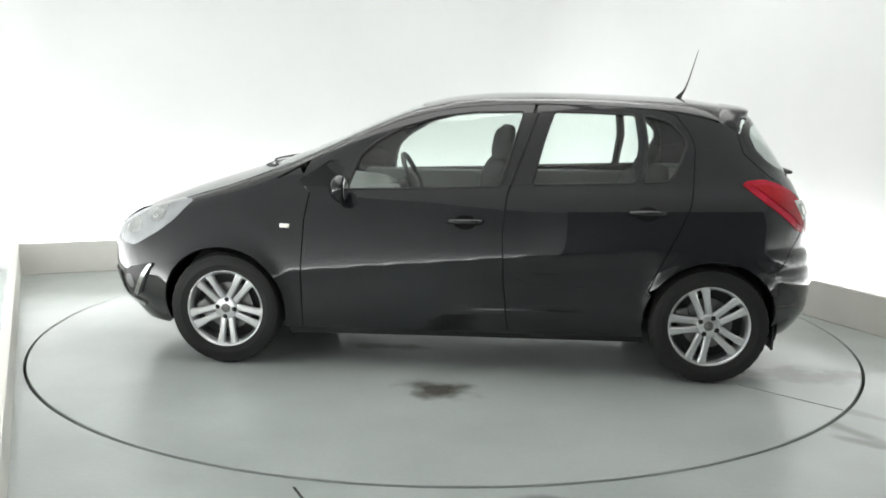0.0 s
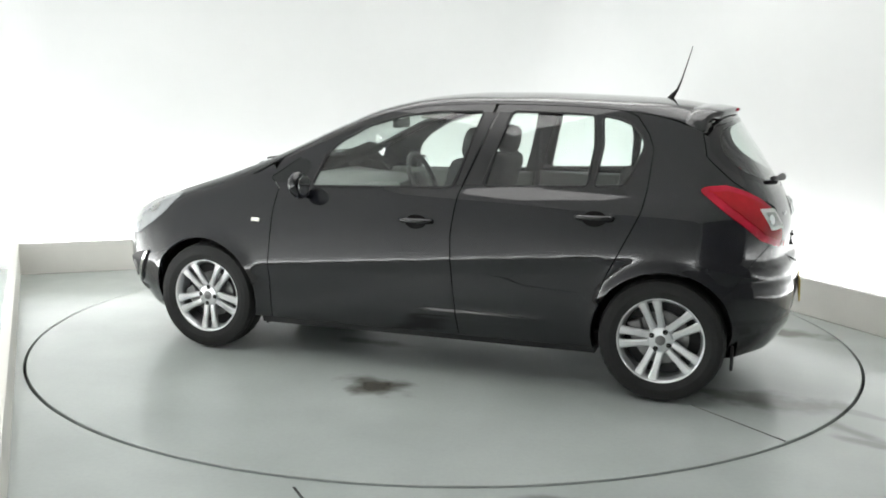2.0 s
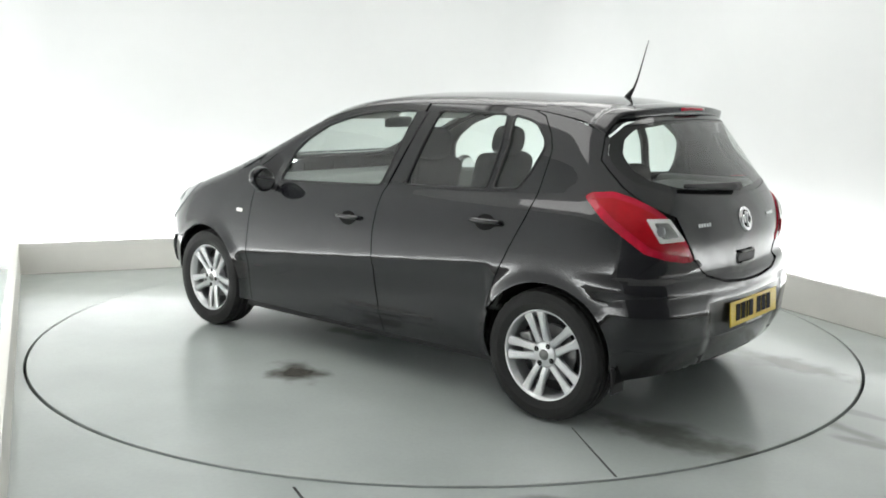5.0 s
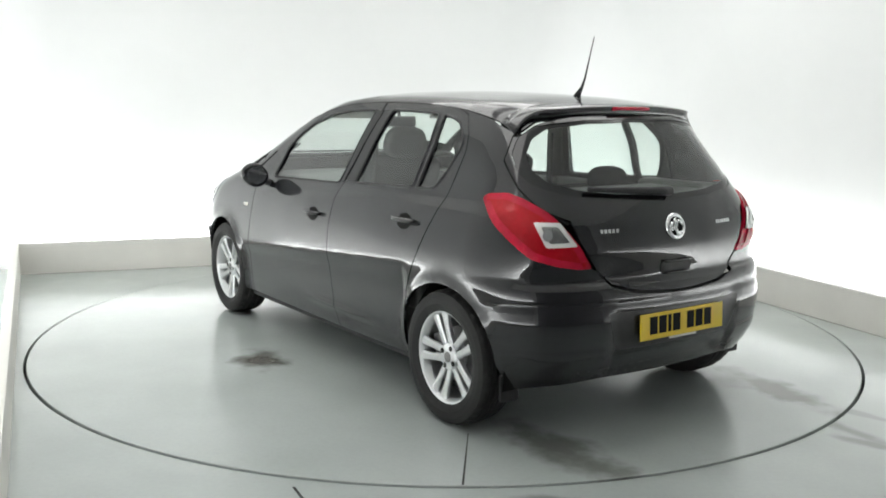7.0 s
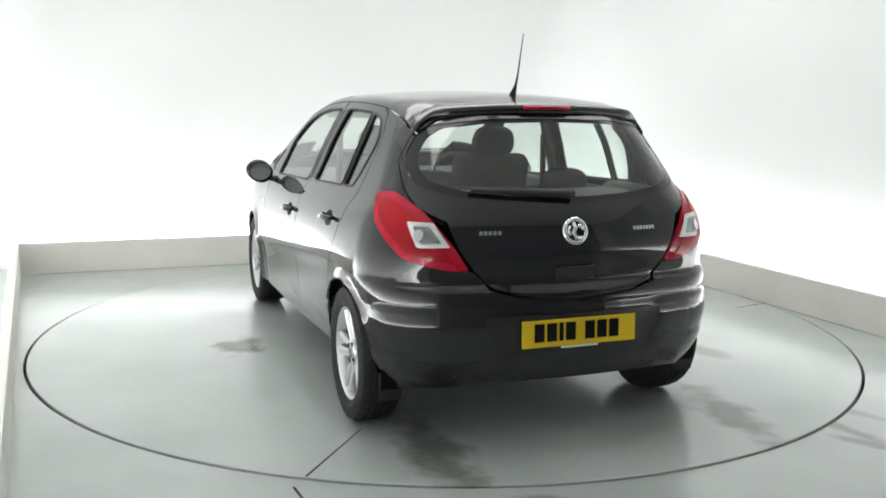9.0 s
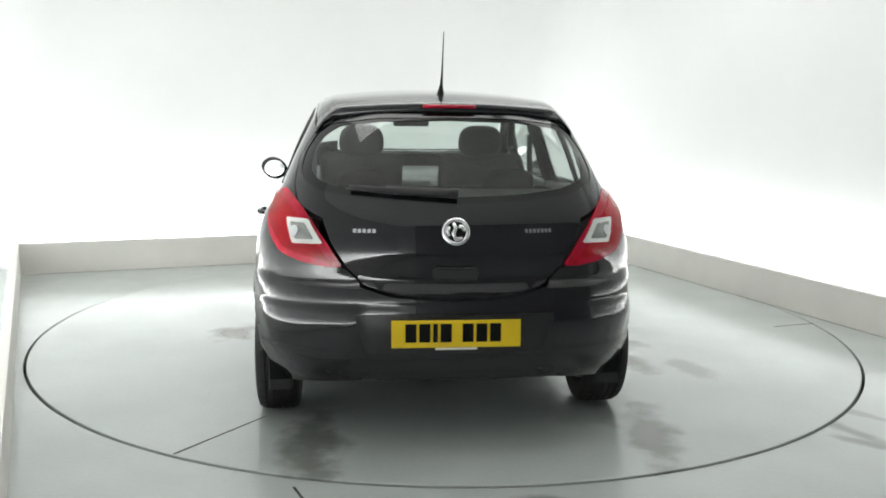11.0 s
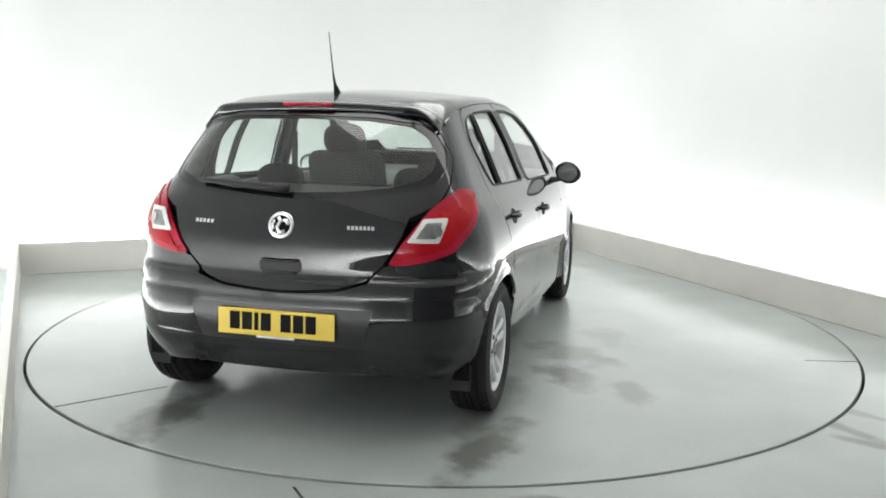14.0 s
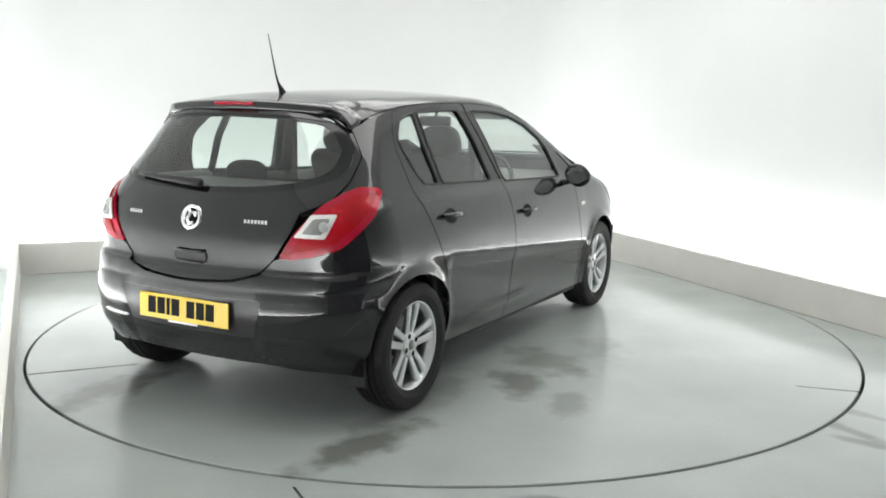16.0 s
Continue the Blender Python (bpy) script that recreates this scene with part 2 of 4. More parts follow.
    # expansion joint in the fixed floor
    a, b = Vector((-0.545, -2.432)), Vector((-0.36, -2.80))
    d = (b - a).normalized()
    nn = Vector((-d.y, d.x)) * 0.005
    j = mesh_ob("floor_joint", prism([a - nn, b - nn, b + nn, a + nn], -0.01, 0.0015), M_DARK)
    tagged(j, "thin dark joint in the floor beside the turntable", "floor joint", kind="structure")


def build_ceiling_light(cx, cy):
    root = new("ceiling_light")
    tagged(root, "white framed rectangular ceiling light panel", "ceiling light", "ceiling lights")
    root.matrix_world = pose(cx, cy, CEILING, 0, 0, 24)
    for sx, sy, w, h in ((0, 0.78, 2.0, 0.04), (0, -0.78, 2.0, 0.04), (0.98, 0, 0.04, 1.52), (-0.98, 0, 0.04, 1.52)):
        part("frame", new_box((sx, sy, -0.02), (w, h, 0.045), 0.004), M_WHITE, root)
    part("diffuser", new_box((0, 0, -0.02), (1.92, 1.52, 0.02)), M_DIFF, root)


def build_trough_batten(a, b, n):
    d = (b - a).normalized()
    L = (b - a).length
    count = int(L // 1.3)
    for k in range(count):
        p = a + d * (L * (k + 0.5) / count) + n * (TROUGH - 0.15)
        root = new("light_batten")
        tagged(root, "white uplight batten hidden behind the low wall", "light batten", "trough lights")
        root.matrix_world = pose(p.x, p.y, 0.0, 0, 0, math.degrees(math.atan2(d.y, d.x)))
        part("housing", new_box((0, 0, 0.04), (1.2, 0.12, 0.08), 0.01), M_WHITE, root)


# wet marks: centre, half sizes, turn, strength (turntable's own axes = the car's)
TABLE_STAINS = [(-0.094, 1.278, 0.21, 0.14, -20, 0.98), (0.236, 0.538, 0.26, 0.07, 0, 0.51), (-1.984, 0.768, 0.42, 0.15, 0, 0.70), (-1.924, -0.682, 0.46, 0.13, -8, 0.72), (-0.844, -0.892, 0.28, 0.15, 40, 0.68), (-1.010, -1.212, 0.22, 0.11, 20, 0.38), (-0.434, -0.862, 0.36, 0.2, 50, 0.51), (-1.384, -0.612, 0.6, 0.16, 0, 0.34), (0.016, -1.012, 0.3, 0.15, 30, 0.26)]
FIXED_STAINS = [(1.80, -1.77, 0.26, 0.05, -64, 0.5), (1.83, -1.93, 0.20, 0.05, -38, 0.5), (1.95, -1.55, 0.22, 0.04, -50, 0.35), (0.37, -2.50, 0.14, 0.04, 0, 0.45), (2.10, 0.91, 0.34, 0.06, -55, 0.5)]
SEAMS = [(-2.012, 1.312, -1.60, 0.985, 0.0045), (-0.09, -2.41, -0.16, -2.12, 0.003)]


def build_turntable():
    root = new("turntable")
    tagged(root, "round grey-green painted turntable set flush in the floor", "turntable")
    seg = 200
    R = DISC_R - 0.016
    prof = [(0.001, 0.0), (R * 0.5, 0.0), (R - 0.004, 0.0), (R, -0.003), (R, -0.05)]
    part("deck", lathe(prof, "Z", seg), floor_material("painted_deck", TABLE_STAINS), root)
    for x0, y0, x1, y1, w in SEAMS:
        a, b = Vector((x0, y0)), Vector((x1, y1))
        d = (b - a).normalized()
        nn = Vector((-d.y, d.x)) * w
        part("deck_seam", prism([a - nn, b - nn * 0.4, b + nn * 0.4, a + nn], -0.01, 0.0015), M_DARK, root, "thin dark seam between deck plates")
    return root


build_studio()
for cx, cy in CEIL_LAMPS:
    build_ceiling_light(cx, cy)
build_trough_batten(PC[3], PC[0], N_BACK)
build_trough_batten(PC[0], PC[1], N_RIGHT)
build_trough_batten(PC[2], PC[3], N_LEFT)
turntable = build_turntable()

# ---- the car: body form ----
M_PAINT, _nt, _b = nodes_of("black_metallic_paint")
_f = noise_node(_nt, 900, 2)
link(_nt, ramp(_nt, _f, [(0.3, (0.0016, 0.0018, 0.0030)), (0.8, (0.0052, 0.0058, 0.0092))]), _b.inputs["Base Color"])
_b.inputs["Roughness"].default_value, _b.inputs["Metallic"].default_value = 0.42, 0.0
_b.inputs["Specular IOR Level"].default_value = 0.12
_b.inputs["Coat Weight"].default_value, _b.inputs["Coat Roughness"].default_value, _b.inputs["Coat IOR"].default_value = 1.0, 0.015, 1.56
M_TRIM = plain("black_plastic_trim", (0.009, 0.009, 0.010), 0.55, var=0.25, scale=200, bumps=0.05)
M_BPILLAR = plain("satin_black_pillar", (0.012, 0.012, 0.013), 0.3, var=0.2, scale=80)
M_RUBBER = plain("tyre_rubber", (0.009, 0.009, 0.009), 0.72, var=0.3, scale=60, bumps=0.15)
M_ALLOY = plain("silver_alloy", (0.66, 0.67, 0.68), 0.30, 0.85, var=0.05, scale=40)
M_STEEL = plain("brake_steel", (0.22, 0.22, 0.22), 0.4, 0.9, var=0.25, scale=30)
M_CHROME = plain("chrome", (0.82, 0.83, 0.84), 0.08, 1.0, var=0.03)
M_CLOTH = plain("charcoal_seat_cloth", (0.042, 0.042, 0.045), 0.95, var=0.3, scale=120, bumps=0.3, spec=0.2)
M_DASH = plain("dashboard_plastic", (0.12, 0.126, 0.122), 0.45, var=0.2, scale=150, bumps=0.1)
M_GREY = plain("grey_interior_cloth", (0.42, 0.42, 0.40), 0.7, var=0.15, scale=80)
M_RED = plain("red_lamp_lens", (0.40, 0.006, 0.026), 0.25, var=0.55, scale=26, bumps=0.12, coat=0.6, spec=0.1)
M_REFLECTOR = plain("lamp_reflector", (0.42, 0.43, 0.42), 0.2, 0.9, var=0.6, scale=45)
M_REDDARK = plain("dark_red_reflector", (0.36, 0.003, 0.010), 0.25, var=0.3, scale=40, coat=0.45, spec=0.1)
M_CLEAR = plain("clear_lamp_lens", (0.84, 0.84, 0.82), 0.15, 0.2, var=0.22, scale=24, coat=1.0)
M_HEAD = plain("headlamp_lens", (0.40, 0.42, 0.43), 0.14, 0.5, var=0.35, scale=16, coat=1.0)
M_AMBER = plain("side_repeater_lens", (0.75, 0.72, 0.66), 0.2, var=0.1, coat=1.0)
M_YELLOW = plain("yellow_plate", (0.70, 0.49, 0.010), 0.34, var=0.06, scale=30)
M_INK = plain("black_ink", (0.006, 0.006, 0.006), 0.6, var=0.1, spec=0.1)
M_SIDEGLASS = glass_material("green_tinted_glass", (0.90, 0.96, 0.93))
M_REARGLASS = glass_material("rear_tinted_glass", (0.80, 0.86, 0.83))
M_FRIT = plain("black_glass_border", (0.006, 0.006, 0.007), 0.06, var=0.1, coat=0.0)


def smooth_curve(xs, ys):
    """Smooth interpolation through knots (monotone where the knots are)."""
    xs, ys = np.array(xs, float), np.array(ys, float)
    h = np.diff(xs)
    d = np.diff(ys) / h
    m = np.zeros(len(xs))
    m[0], m[-1] = d[0], d[-1]
    for i in range(1, len(xs) - 1):
        if d[i - 1] * d[i] > 0:
            w1, w2 = 2 * h[i] + h[i - 1], h[i] + 2 * h[i - 1]
            m[i] = (w1 + w2) / (w1 / d[i - 1] + w2 / d[i])

    def f(x):
        x = np.asarray(x, float)
        i = np.clip(np.searchsorted(xs, x) - 1, 0, len(h) - 1)
        t = (x - xs[i]) / h[i]
        a = (2 * t**3 - 3 * t**2 + 1) * ys[i] + (t**3 - 2 * t**2 + t) * h[i] * m[i] + (-2 * t**3 + 3 * t**2) * ys[i + 1] + (t**3 - t**2) * h[i] * m[i + 1]
        a = np.where(x < xs[0], ys[0] + m[0] * (x - xs[0]), a)
        return np.where(x > xs[-1], ys[-1] + m[-1] * (x - xs[-1]), a)

    return f


# centre line of bonnet, windscreen and roof; tail and nose in side view; half width by height
TOP = smooth_curve([-1.9, -1.52, -1.45, -1.16, -0.9, -0.5, -0.2, 0.05, 0.27, 0.47, 0.8, 1.05, 1.2, 1.45, 1.77, 1.95, 2.06, 2.2],
                   [1.30, 1.384, 1.394, 1.434, 1.447, 1.457, 1.455, 1.437, 1.395, 1.320, 1.178, 1.080, 1.028, 0.952, 0.845, 0.765, 0.69, 0.5])
TAIL = smooth_curve([0.15, 0.22, 0.30, 0.40, 0.50, 0.60, 0.662, 0.69, 0.80, 0.90, 0.97, 1.05, 1.20, 1.34, 1.45],
                    [-1.70, -1.76, -1.81, -1.840, -1.852, -1.853, -1.842, -1.812, -1.815, -1.795, -1.765, -1.715, -1.615, -1.520, -1.44])
NOSE = smooth_curve([0.15, 0.25, 0.35, 0.48, 0.60, 0.70, 0.80, 0.95], [1.93, 2.02, 2.09, 2.12, 2.115, 2.08, 2.02, 1.9])
FLANK = smooth_curve([-0.45, -0.36, -0.25, -0.12, 0.0, 0.12, 0.24, 0.32, 0.40, 0.47, 0.60, 0.75, 0.82, 0.90],
                     [0.770, 0.805, 0.826, 0.838, 0.846, 0.8412, 0.8290, 0.8106, 0.774, 0.744, 0.694, 0.624, 0.582, 0.522])
WHEEL_X, WHEEL_R, AXLE_Z = 1.2555, 0.298, 0.298




def BUMPER_STEP(z):
    """The moulded ridge of the rear bumper, by height."""
    return np.interp(z, [0.24, 0.36, 0.392, 0.42, 0.52, 0.576, 0.588], [0.0, 0.92, 1.0, 0.72, 0.80, 0.28, 0.0])


def half_width(x, z):
    crease = 0.592 - 0.090 * np.clip(x, -1.1, 1.0)
    mid = 0.575
    blend = np.clip((z - 0.75) / 0.25, 0, 1)
    zz = z - (crease * (1 - blend) + mid * blend)
    w = FLANK(zz) - 0.055 * np.minimum(0.5 * (zz + np.sqrt(zz * zz + 0.0001)), 0.4)
    dip = np.clip((0.012 - zz) / 0.085, 0, 1)
    w = w - 0.013 * dip * dip * (3 - 2 * dip) * np.where(x > 0, np.clip((1.0 - x) / 0.12, 0, 1), np.clip((0.985 + x) / 0.05, 0, 1))
    rear, fore = np.clip(-x - 0.7, 0, 2), np.clip(x - 0.7, 0, 2)
    w = w * (1 - 0.045 * (rear / 1.1) ** 2 - 0.075 * (fore / 1.3) ** 2)
    up = np.clip((z - 1.0) / 0.4, 0, 1)
    w = w - up * (0.05 * np.clip((-x - 0.5) / 0.9, 0, 1.3) ** 2 + 0.03 * np.clip((x - 0.2) / 0.7, 0, 1.3) ** 2)
    for wx in (WHEEL_X, -WHEEL_X):
        r = np.hypot(x - wx, z - AXLE_Z)
        w = w + 0.017 * np.exp(-(((r - 0.322) / 0.042) ** 2))
    w = w + 0.015 * BUMPER_STEP(z) * np.clip((-x - 1.50) / 0.16, 0, 1)
    return w + 0.008 * np.exp(-(((z - 0.322 + 0.02 * x) / 0.024) ** 2)) * np.clip((0.14 - x) / 0.22, 0, 1) * np.clip((x + 0.74) / 0.16, 0, 1)


def smax(a, b, k):
    h = np.maximum(k - np.abs(a - b), 0) / k
    return np.maximum(a, b) + h * h * k * 0.25


def form(x, y, z):
    """Below nought inside the body."""
    ay = np.abs(y)
    side = ay - half_width(x, z)
    top = z - (TOP(x) - 0.13 * ay**2 - 0.02 * np.clip(x - 0.9, 0, 1.2) * ay)
    lip = BUMPER_STEP(z) * (0.35 + 0.65 * np.clip((ay - 0.36) / 0.05, 0, 1))
    tail = (TAIL(z) + 0.20 * ay**2 + 0.07 * ay**4 - 0.021 * lip) - x
    nose = x - (NOSE(z) - 0.50 * ay**2)
    s = smax(side, tail, 0.26)
    s = smax(s, nose, 0.32)
    edge = 0.03 + 0.045 * (np.clip((x - 0.3) / 0.5, 0, 1) + np.clip((-1.0 - x) / 0.3, 0, 1))
    return smax(s, top, edge)


def gradient(p):
    h = 5e-3
    x, y, z = p[:, 0], p[:, 1], p[:, 2]
    g = np.stack([form(x + h, y, z) - form(x - h, y, z), form(x, y + h, z) - form(x, y - h, z), form(x, y, z + h) - form(x, y, z - h)], -1)
    return g / (np.linalg.norm(g, axis=1)[:, None] + 1e-9)


# unrolled coordinates: u runs along the flank as x, and round nose and tail by angle
HUB, ARC = 1.0, 0.8


def u_of(x, y):
    if abs(x) <= HUB:
        return x
    sg = 1 if x > 0 else -1
    return sg * (HUB + ARC * math.atan2(abs(x) - HUB, y))


def flank(pts, y=0.8):
    """Points (x, z) or (x, z, y) of the left flank, in unrolled coordinates."""
    return [(u_of(p[0], p[2] if len(p) > 2 else y), p[1]) for p in pts]


def tailpts(pts, x=-1.8):
    """Points (y, z) or (y, z, x) of the tail, in unrolled coordinates."""
    return [(u_of(p[2] if len(p) > 2 else x, p[0]), p[1]) for p in pts]


def cast_round(uv):
    uv = np.asarray(uv, float)
    u, z = uv[:, 0], uv[:, 1]
    ox = np.clip(u, -HUB, HUB)
    a = (u - ox) / ARC
    dx, dy = np.sin(a), np.cos(a)
    lo, hi = np.zeros(len(u)), np.full(len(u), 1.6)
    for _ in range(34):
        m = (lo + hi) / 2
        ins = form(ox + dx * m, dy * m, z) < 0
        lo, hi = np.where(ins, m, lo), np.where(ins, hi, m)
    return np.stack([ox + dx * lo, dy * lo, z], -1)


def cast_down(xy):
    xy = np.asarray(xy, float)
    x, y = xy[:, 0], xy[:, 1]
    lo, hi = np.full(len(x), 0.6), np.full(len(x), 1.7)
    for _ in range(34):
        m = (lo + hi) / 2
        ins = form(x, y, m) < 0
        lo, hi = np.where(ins, m, lo), np.where(ins, hi, m)
    return np.stack([x, y, lo], -1)


def subdivide(poly, step):
    out = []
    for i, a in enumerate(poly):
        b = poly[(i + 1) % len(poly)]
        n = max(1, int(math.ceil(math.hypot(b[0] - a[0], b[1] - a[1]) / step)))
        out += [(a[0] + (b[0] - a[0]) * k / n, a[1] + (b[1] - a[1]) * k / n) for k in range(n)]
    return out


def rounded(poly, times=3, w=0.25, near=0.06):
    """Cuts the corners of a closed outline round."""
    poly = subdivide(poly, near) if near else poly
    for _ in range(times):
        out = []
        for i, a in enumerate(poly):
            b = poly[(i + 1) % len(poly)]
            out += [(a[0] + (b[0] - a[0]) * w, a[1] + (b[1] - a[1]) * w), (b[0] + (a[0] - b[0]) * w, b[1] + (a[1] - b[1]) * w)]
        poly = out
    return poly


def inset(poly, d):
    """Moves a closed outline inwards by d."""
    n = len(poly)
    area = sum(poly[i][0] * poly[(i + 1) % n][1] - poly[(i + 1) % n][0] * poly[i][1] for i in range(n))
    sg = 1 if area > 0 else -1
    out = []
    for i in range(n):
        a, p, b = Vector(poly[i - 1]), Vector(poly[i]), Vector(poly[(i + 1) % n])
        e1, e2 = (p - a), (b - p)
        if e1.length < 1e-7 or e2.length < 1e-7:
            out.append(tuple(p))
            continue
        e1.normalize(), e2.normalize()
        n1, n2 = Vector((-e1.y, e1.x)) * sg, Vector((-e2.y, e2.x)) * sg
        m = n1 + n2
        m = m / max(0.35, m.length_squared / 2) if m.length > 1e-6 else n1
        q = p + m * d
        out.append((q.x, q.y))
    return out


def inside(poly, pts):
    x, y = pts[:, 0], pts[:, 1]
    res = np.zeros(len(pts), bool)
    n = len(poly)
    for i in range(n):
        (x0, y0), (x1, y1) = poly[i], poly[(i + 1) % n]
        if y0 == y1:
            continue
        c = ((y0 > y) != (y1 > y)) & (x < (x1 - x0) * (y - y0) / (y1 - y0) + x0)
        res ^= c
    return res


def panel(name, outline, mat, parent, holes=(), cast=cast_round, step=0.045, off=0.0, depth=0.014, flip=False, lines=(), label="", crown=0.0):
    """A pressed sheet on the body form, cut to an outline, with turned-in edges."""
    loops = [subdivide(outline, step)] + [subdivide(h, step) for h in holes]
    verts, edges = [], []
    for lp in loops:
        s = len(verts)
        verts += lp
        edges += [(s + i, s + (i + 1) % len(lp)) for i in range(len(lp))]
    for ln in lines:
        s = len(verts)
        pts = subdivide(ln, step)[: -max(1, int(math.ceil(math.hypot(ln[-1][0] - ln[0][0], ln[-1][1] - ln[0][1]) / step)))] + [ln[-1]]
        verts += pts
        edges += [(s + i, s + i + 1) for i in range(len(pts) - 1)]
    arr = np.array(verts)
    x0, y0, x1, y1 = *arr.min(0), *arr.max(0)
    gx, gy = np.meshgrid(np.arange(x0 + step / 2, x1, step), np.arange(y0 + step / 2, y1, step))
    grid = np.stack([gx.ravel(), gy.ravel()], -1)
    ok = inside(loops[0], grid)
    for lp in loops[1:]:
        ok &= ~inside(lp, grid)
    grid = grid[ok]
    if len(grid):
        near = np.sqrt(((grid[:, None, :] - arr[None]) ** 2).sum(-1)).min(1)
        grid = grid[near > step * 0.5]
    allv = [Vector(v) for v in verts] + [Vector(v) for v in grid]
    ov, oe, of, *_ = delaunay_2d_cdt(allv, edges, [], 0, 1e-7)
    pv = np.array([tuple(v) for v in ov])
    tri = np.array([f for f in of if len(f) == 3])
    cen = pv[tri].mean(1)
    ok = inside(loops[0], cen)
    for lp in loops[1:]:
        ok &= ~inside(lp, cen)
    tri = tri[ok]
    pos = cast(pv)
    nor = gradient(pos)
    if crown:
        dist = np.sqrt(((pv[:, None, :] - np.array(loops[0])[None]) ** 2).sum(-1)).min(1)
        pos = pos + nor * (crown * np.clip(dist / 0.05, 0, 1) ** 0.6)[:, None]
    pos = pos + nor * off
    # edges used once carry the turned-in rim
    count = {}
    for t in tri:
        for a, b in ((t[0], t[1]), (t[1], t[2]), (t[2], t[0])):
            count[(a, b)] = count.get((a, b), 0) + 1
    rim = [(a, b) for (a, b) in count if (b, a) not in count]
    V, Nn, Fc = [tuple(p) for p in pos], [tuple(q) for q in nor], []
    # orientation by the form's outward normal
    fn = np.cross(pos[tri[:, 1]] - pos[tri[:, 0]], pos[tri[:, 2]] - pos[tri[:, 0]])
    good = (fn * nor[tri[:, 0]]).sum(1) > 0
    for t, g in zip(tri, good):
        Fc.append(tuple(int(i) for i in (t if g else t[::-1])))
    if depth:
        for a, b in rim:
            tan = pos[b] - pos[a]
            side = np.cross(tan, nor[a])
            side = side / (np.linalg.norm(side) + 1e-9)
            if not good.any() or good.mean() < 0.5:
                side = -side
            s = len(V)
            V += [tuple(pos[a]), tuple(pos[b]), tuple(pos[b] - nor[b] * depth), tuple(pos[a] - nor[a] * depth)]
            Nn += [tuple(side)] * 4
            Fc.append((s, s + 3, s + 2, s + 1) if good.mean() >= 0.5 else (s, s + 1, s + 2, s + 3))
    if flip:
        V = [(x, -y, z) for x, y, z in V]
        Nn = [(x, -y, z) for x, y, z in Nn]
        Fc = [f[::-1] for f in Fc]
    me = bpy.data.meshes.new(name)
    me.from_pydata(V, [], Fc)
    me.materials.append(mat)
    for p in me.polygons:
        p.use_smooth = True
    me.normals_split_custom_set_from_vertices(Nn)
    ob = new(name, me)
    ob.parent = parent
    if label:
        ob["label"] = label
    return ob


def arc(cx, cz, r, a0, a1, n=18):
    return [(cx + r * math.cos(radians(a0 + (a1 - a0) * k / n)), cz + r * math.sin(radians(a0 + (a1 - a0) * k / n))) for k in range(n + 1)]


# ---- outlines of the flank, x and z ----
GAP = 0.003
RAIL = smooth_curve([-1.45, -1.30, -1.14, -0.95, -0.7, -0.35, -0.05, 0.15, 0.35, 0.55, 0.75, 0.98],
                    [1.262, 1.322, 1.352, 1.374, 1.388, 1.392, 1.380, 1.352, 1.300, 1.220, 1.122, 0.995])
ARCH_R = 0.332
FRONT_EDGE = [(0.835, 0.215), (0.838, 0.50), (0.822, 0.80), (0.80, 0.925)]
B_EDGE = [(-0.245, 0.215), (-0.215, 0.50), (-0.205, 0.75), (-0.225, 0.94), (-0.30, 1.15), (-0.365, 1.39)]
REAR_EDGE = [(-0.945, 0.47), (-0.985, 0.58), (-1.05, 0.72), (-1.135, 0.90), (-1.165, 1.00)]


def rail_pts(x0, x1, n=14):
    return [(x0 + (x1 - x0) * k / n, float(RAIL(x0 + (x1 - x0) * k / n))) for k in range(n + 1)]


FRONT_WIN = [(0.605, 0.945), (0.545, 1.115), (0.47, 1.185), (0.33, 1.264), (0.14, 1.322), (-0.05, 1.347), (-0.298, 1.352), (-0.268, 1.25), (-0.187, 0.972)]
QUARTER_LIGHT = [(0.90, 0.955), (0.70, 1.095), (0.625, 1.06), (0.66, 0.955)]
REAR_WIN = [(-0.450, 1.355), (-0.40, 1.20), (-0.345, 0.985), (-0.865, 1.005), (-0.885, 1.20), (-0.865, 1.345), (-0.65, 1.352)]
REAR_QUARTER = [(-0.905, 1.342), (-0.925, 1.20), (-0.900, 1.006), (-1.035, 1.015), (-1.085, 1.075), (-1.148, 1.20), (-1.138, 1.24), (-1.06, 1.305), (-0.99, 1.325)]

# ---- the car: panels and parts ----


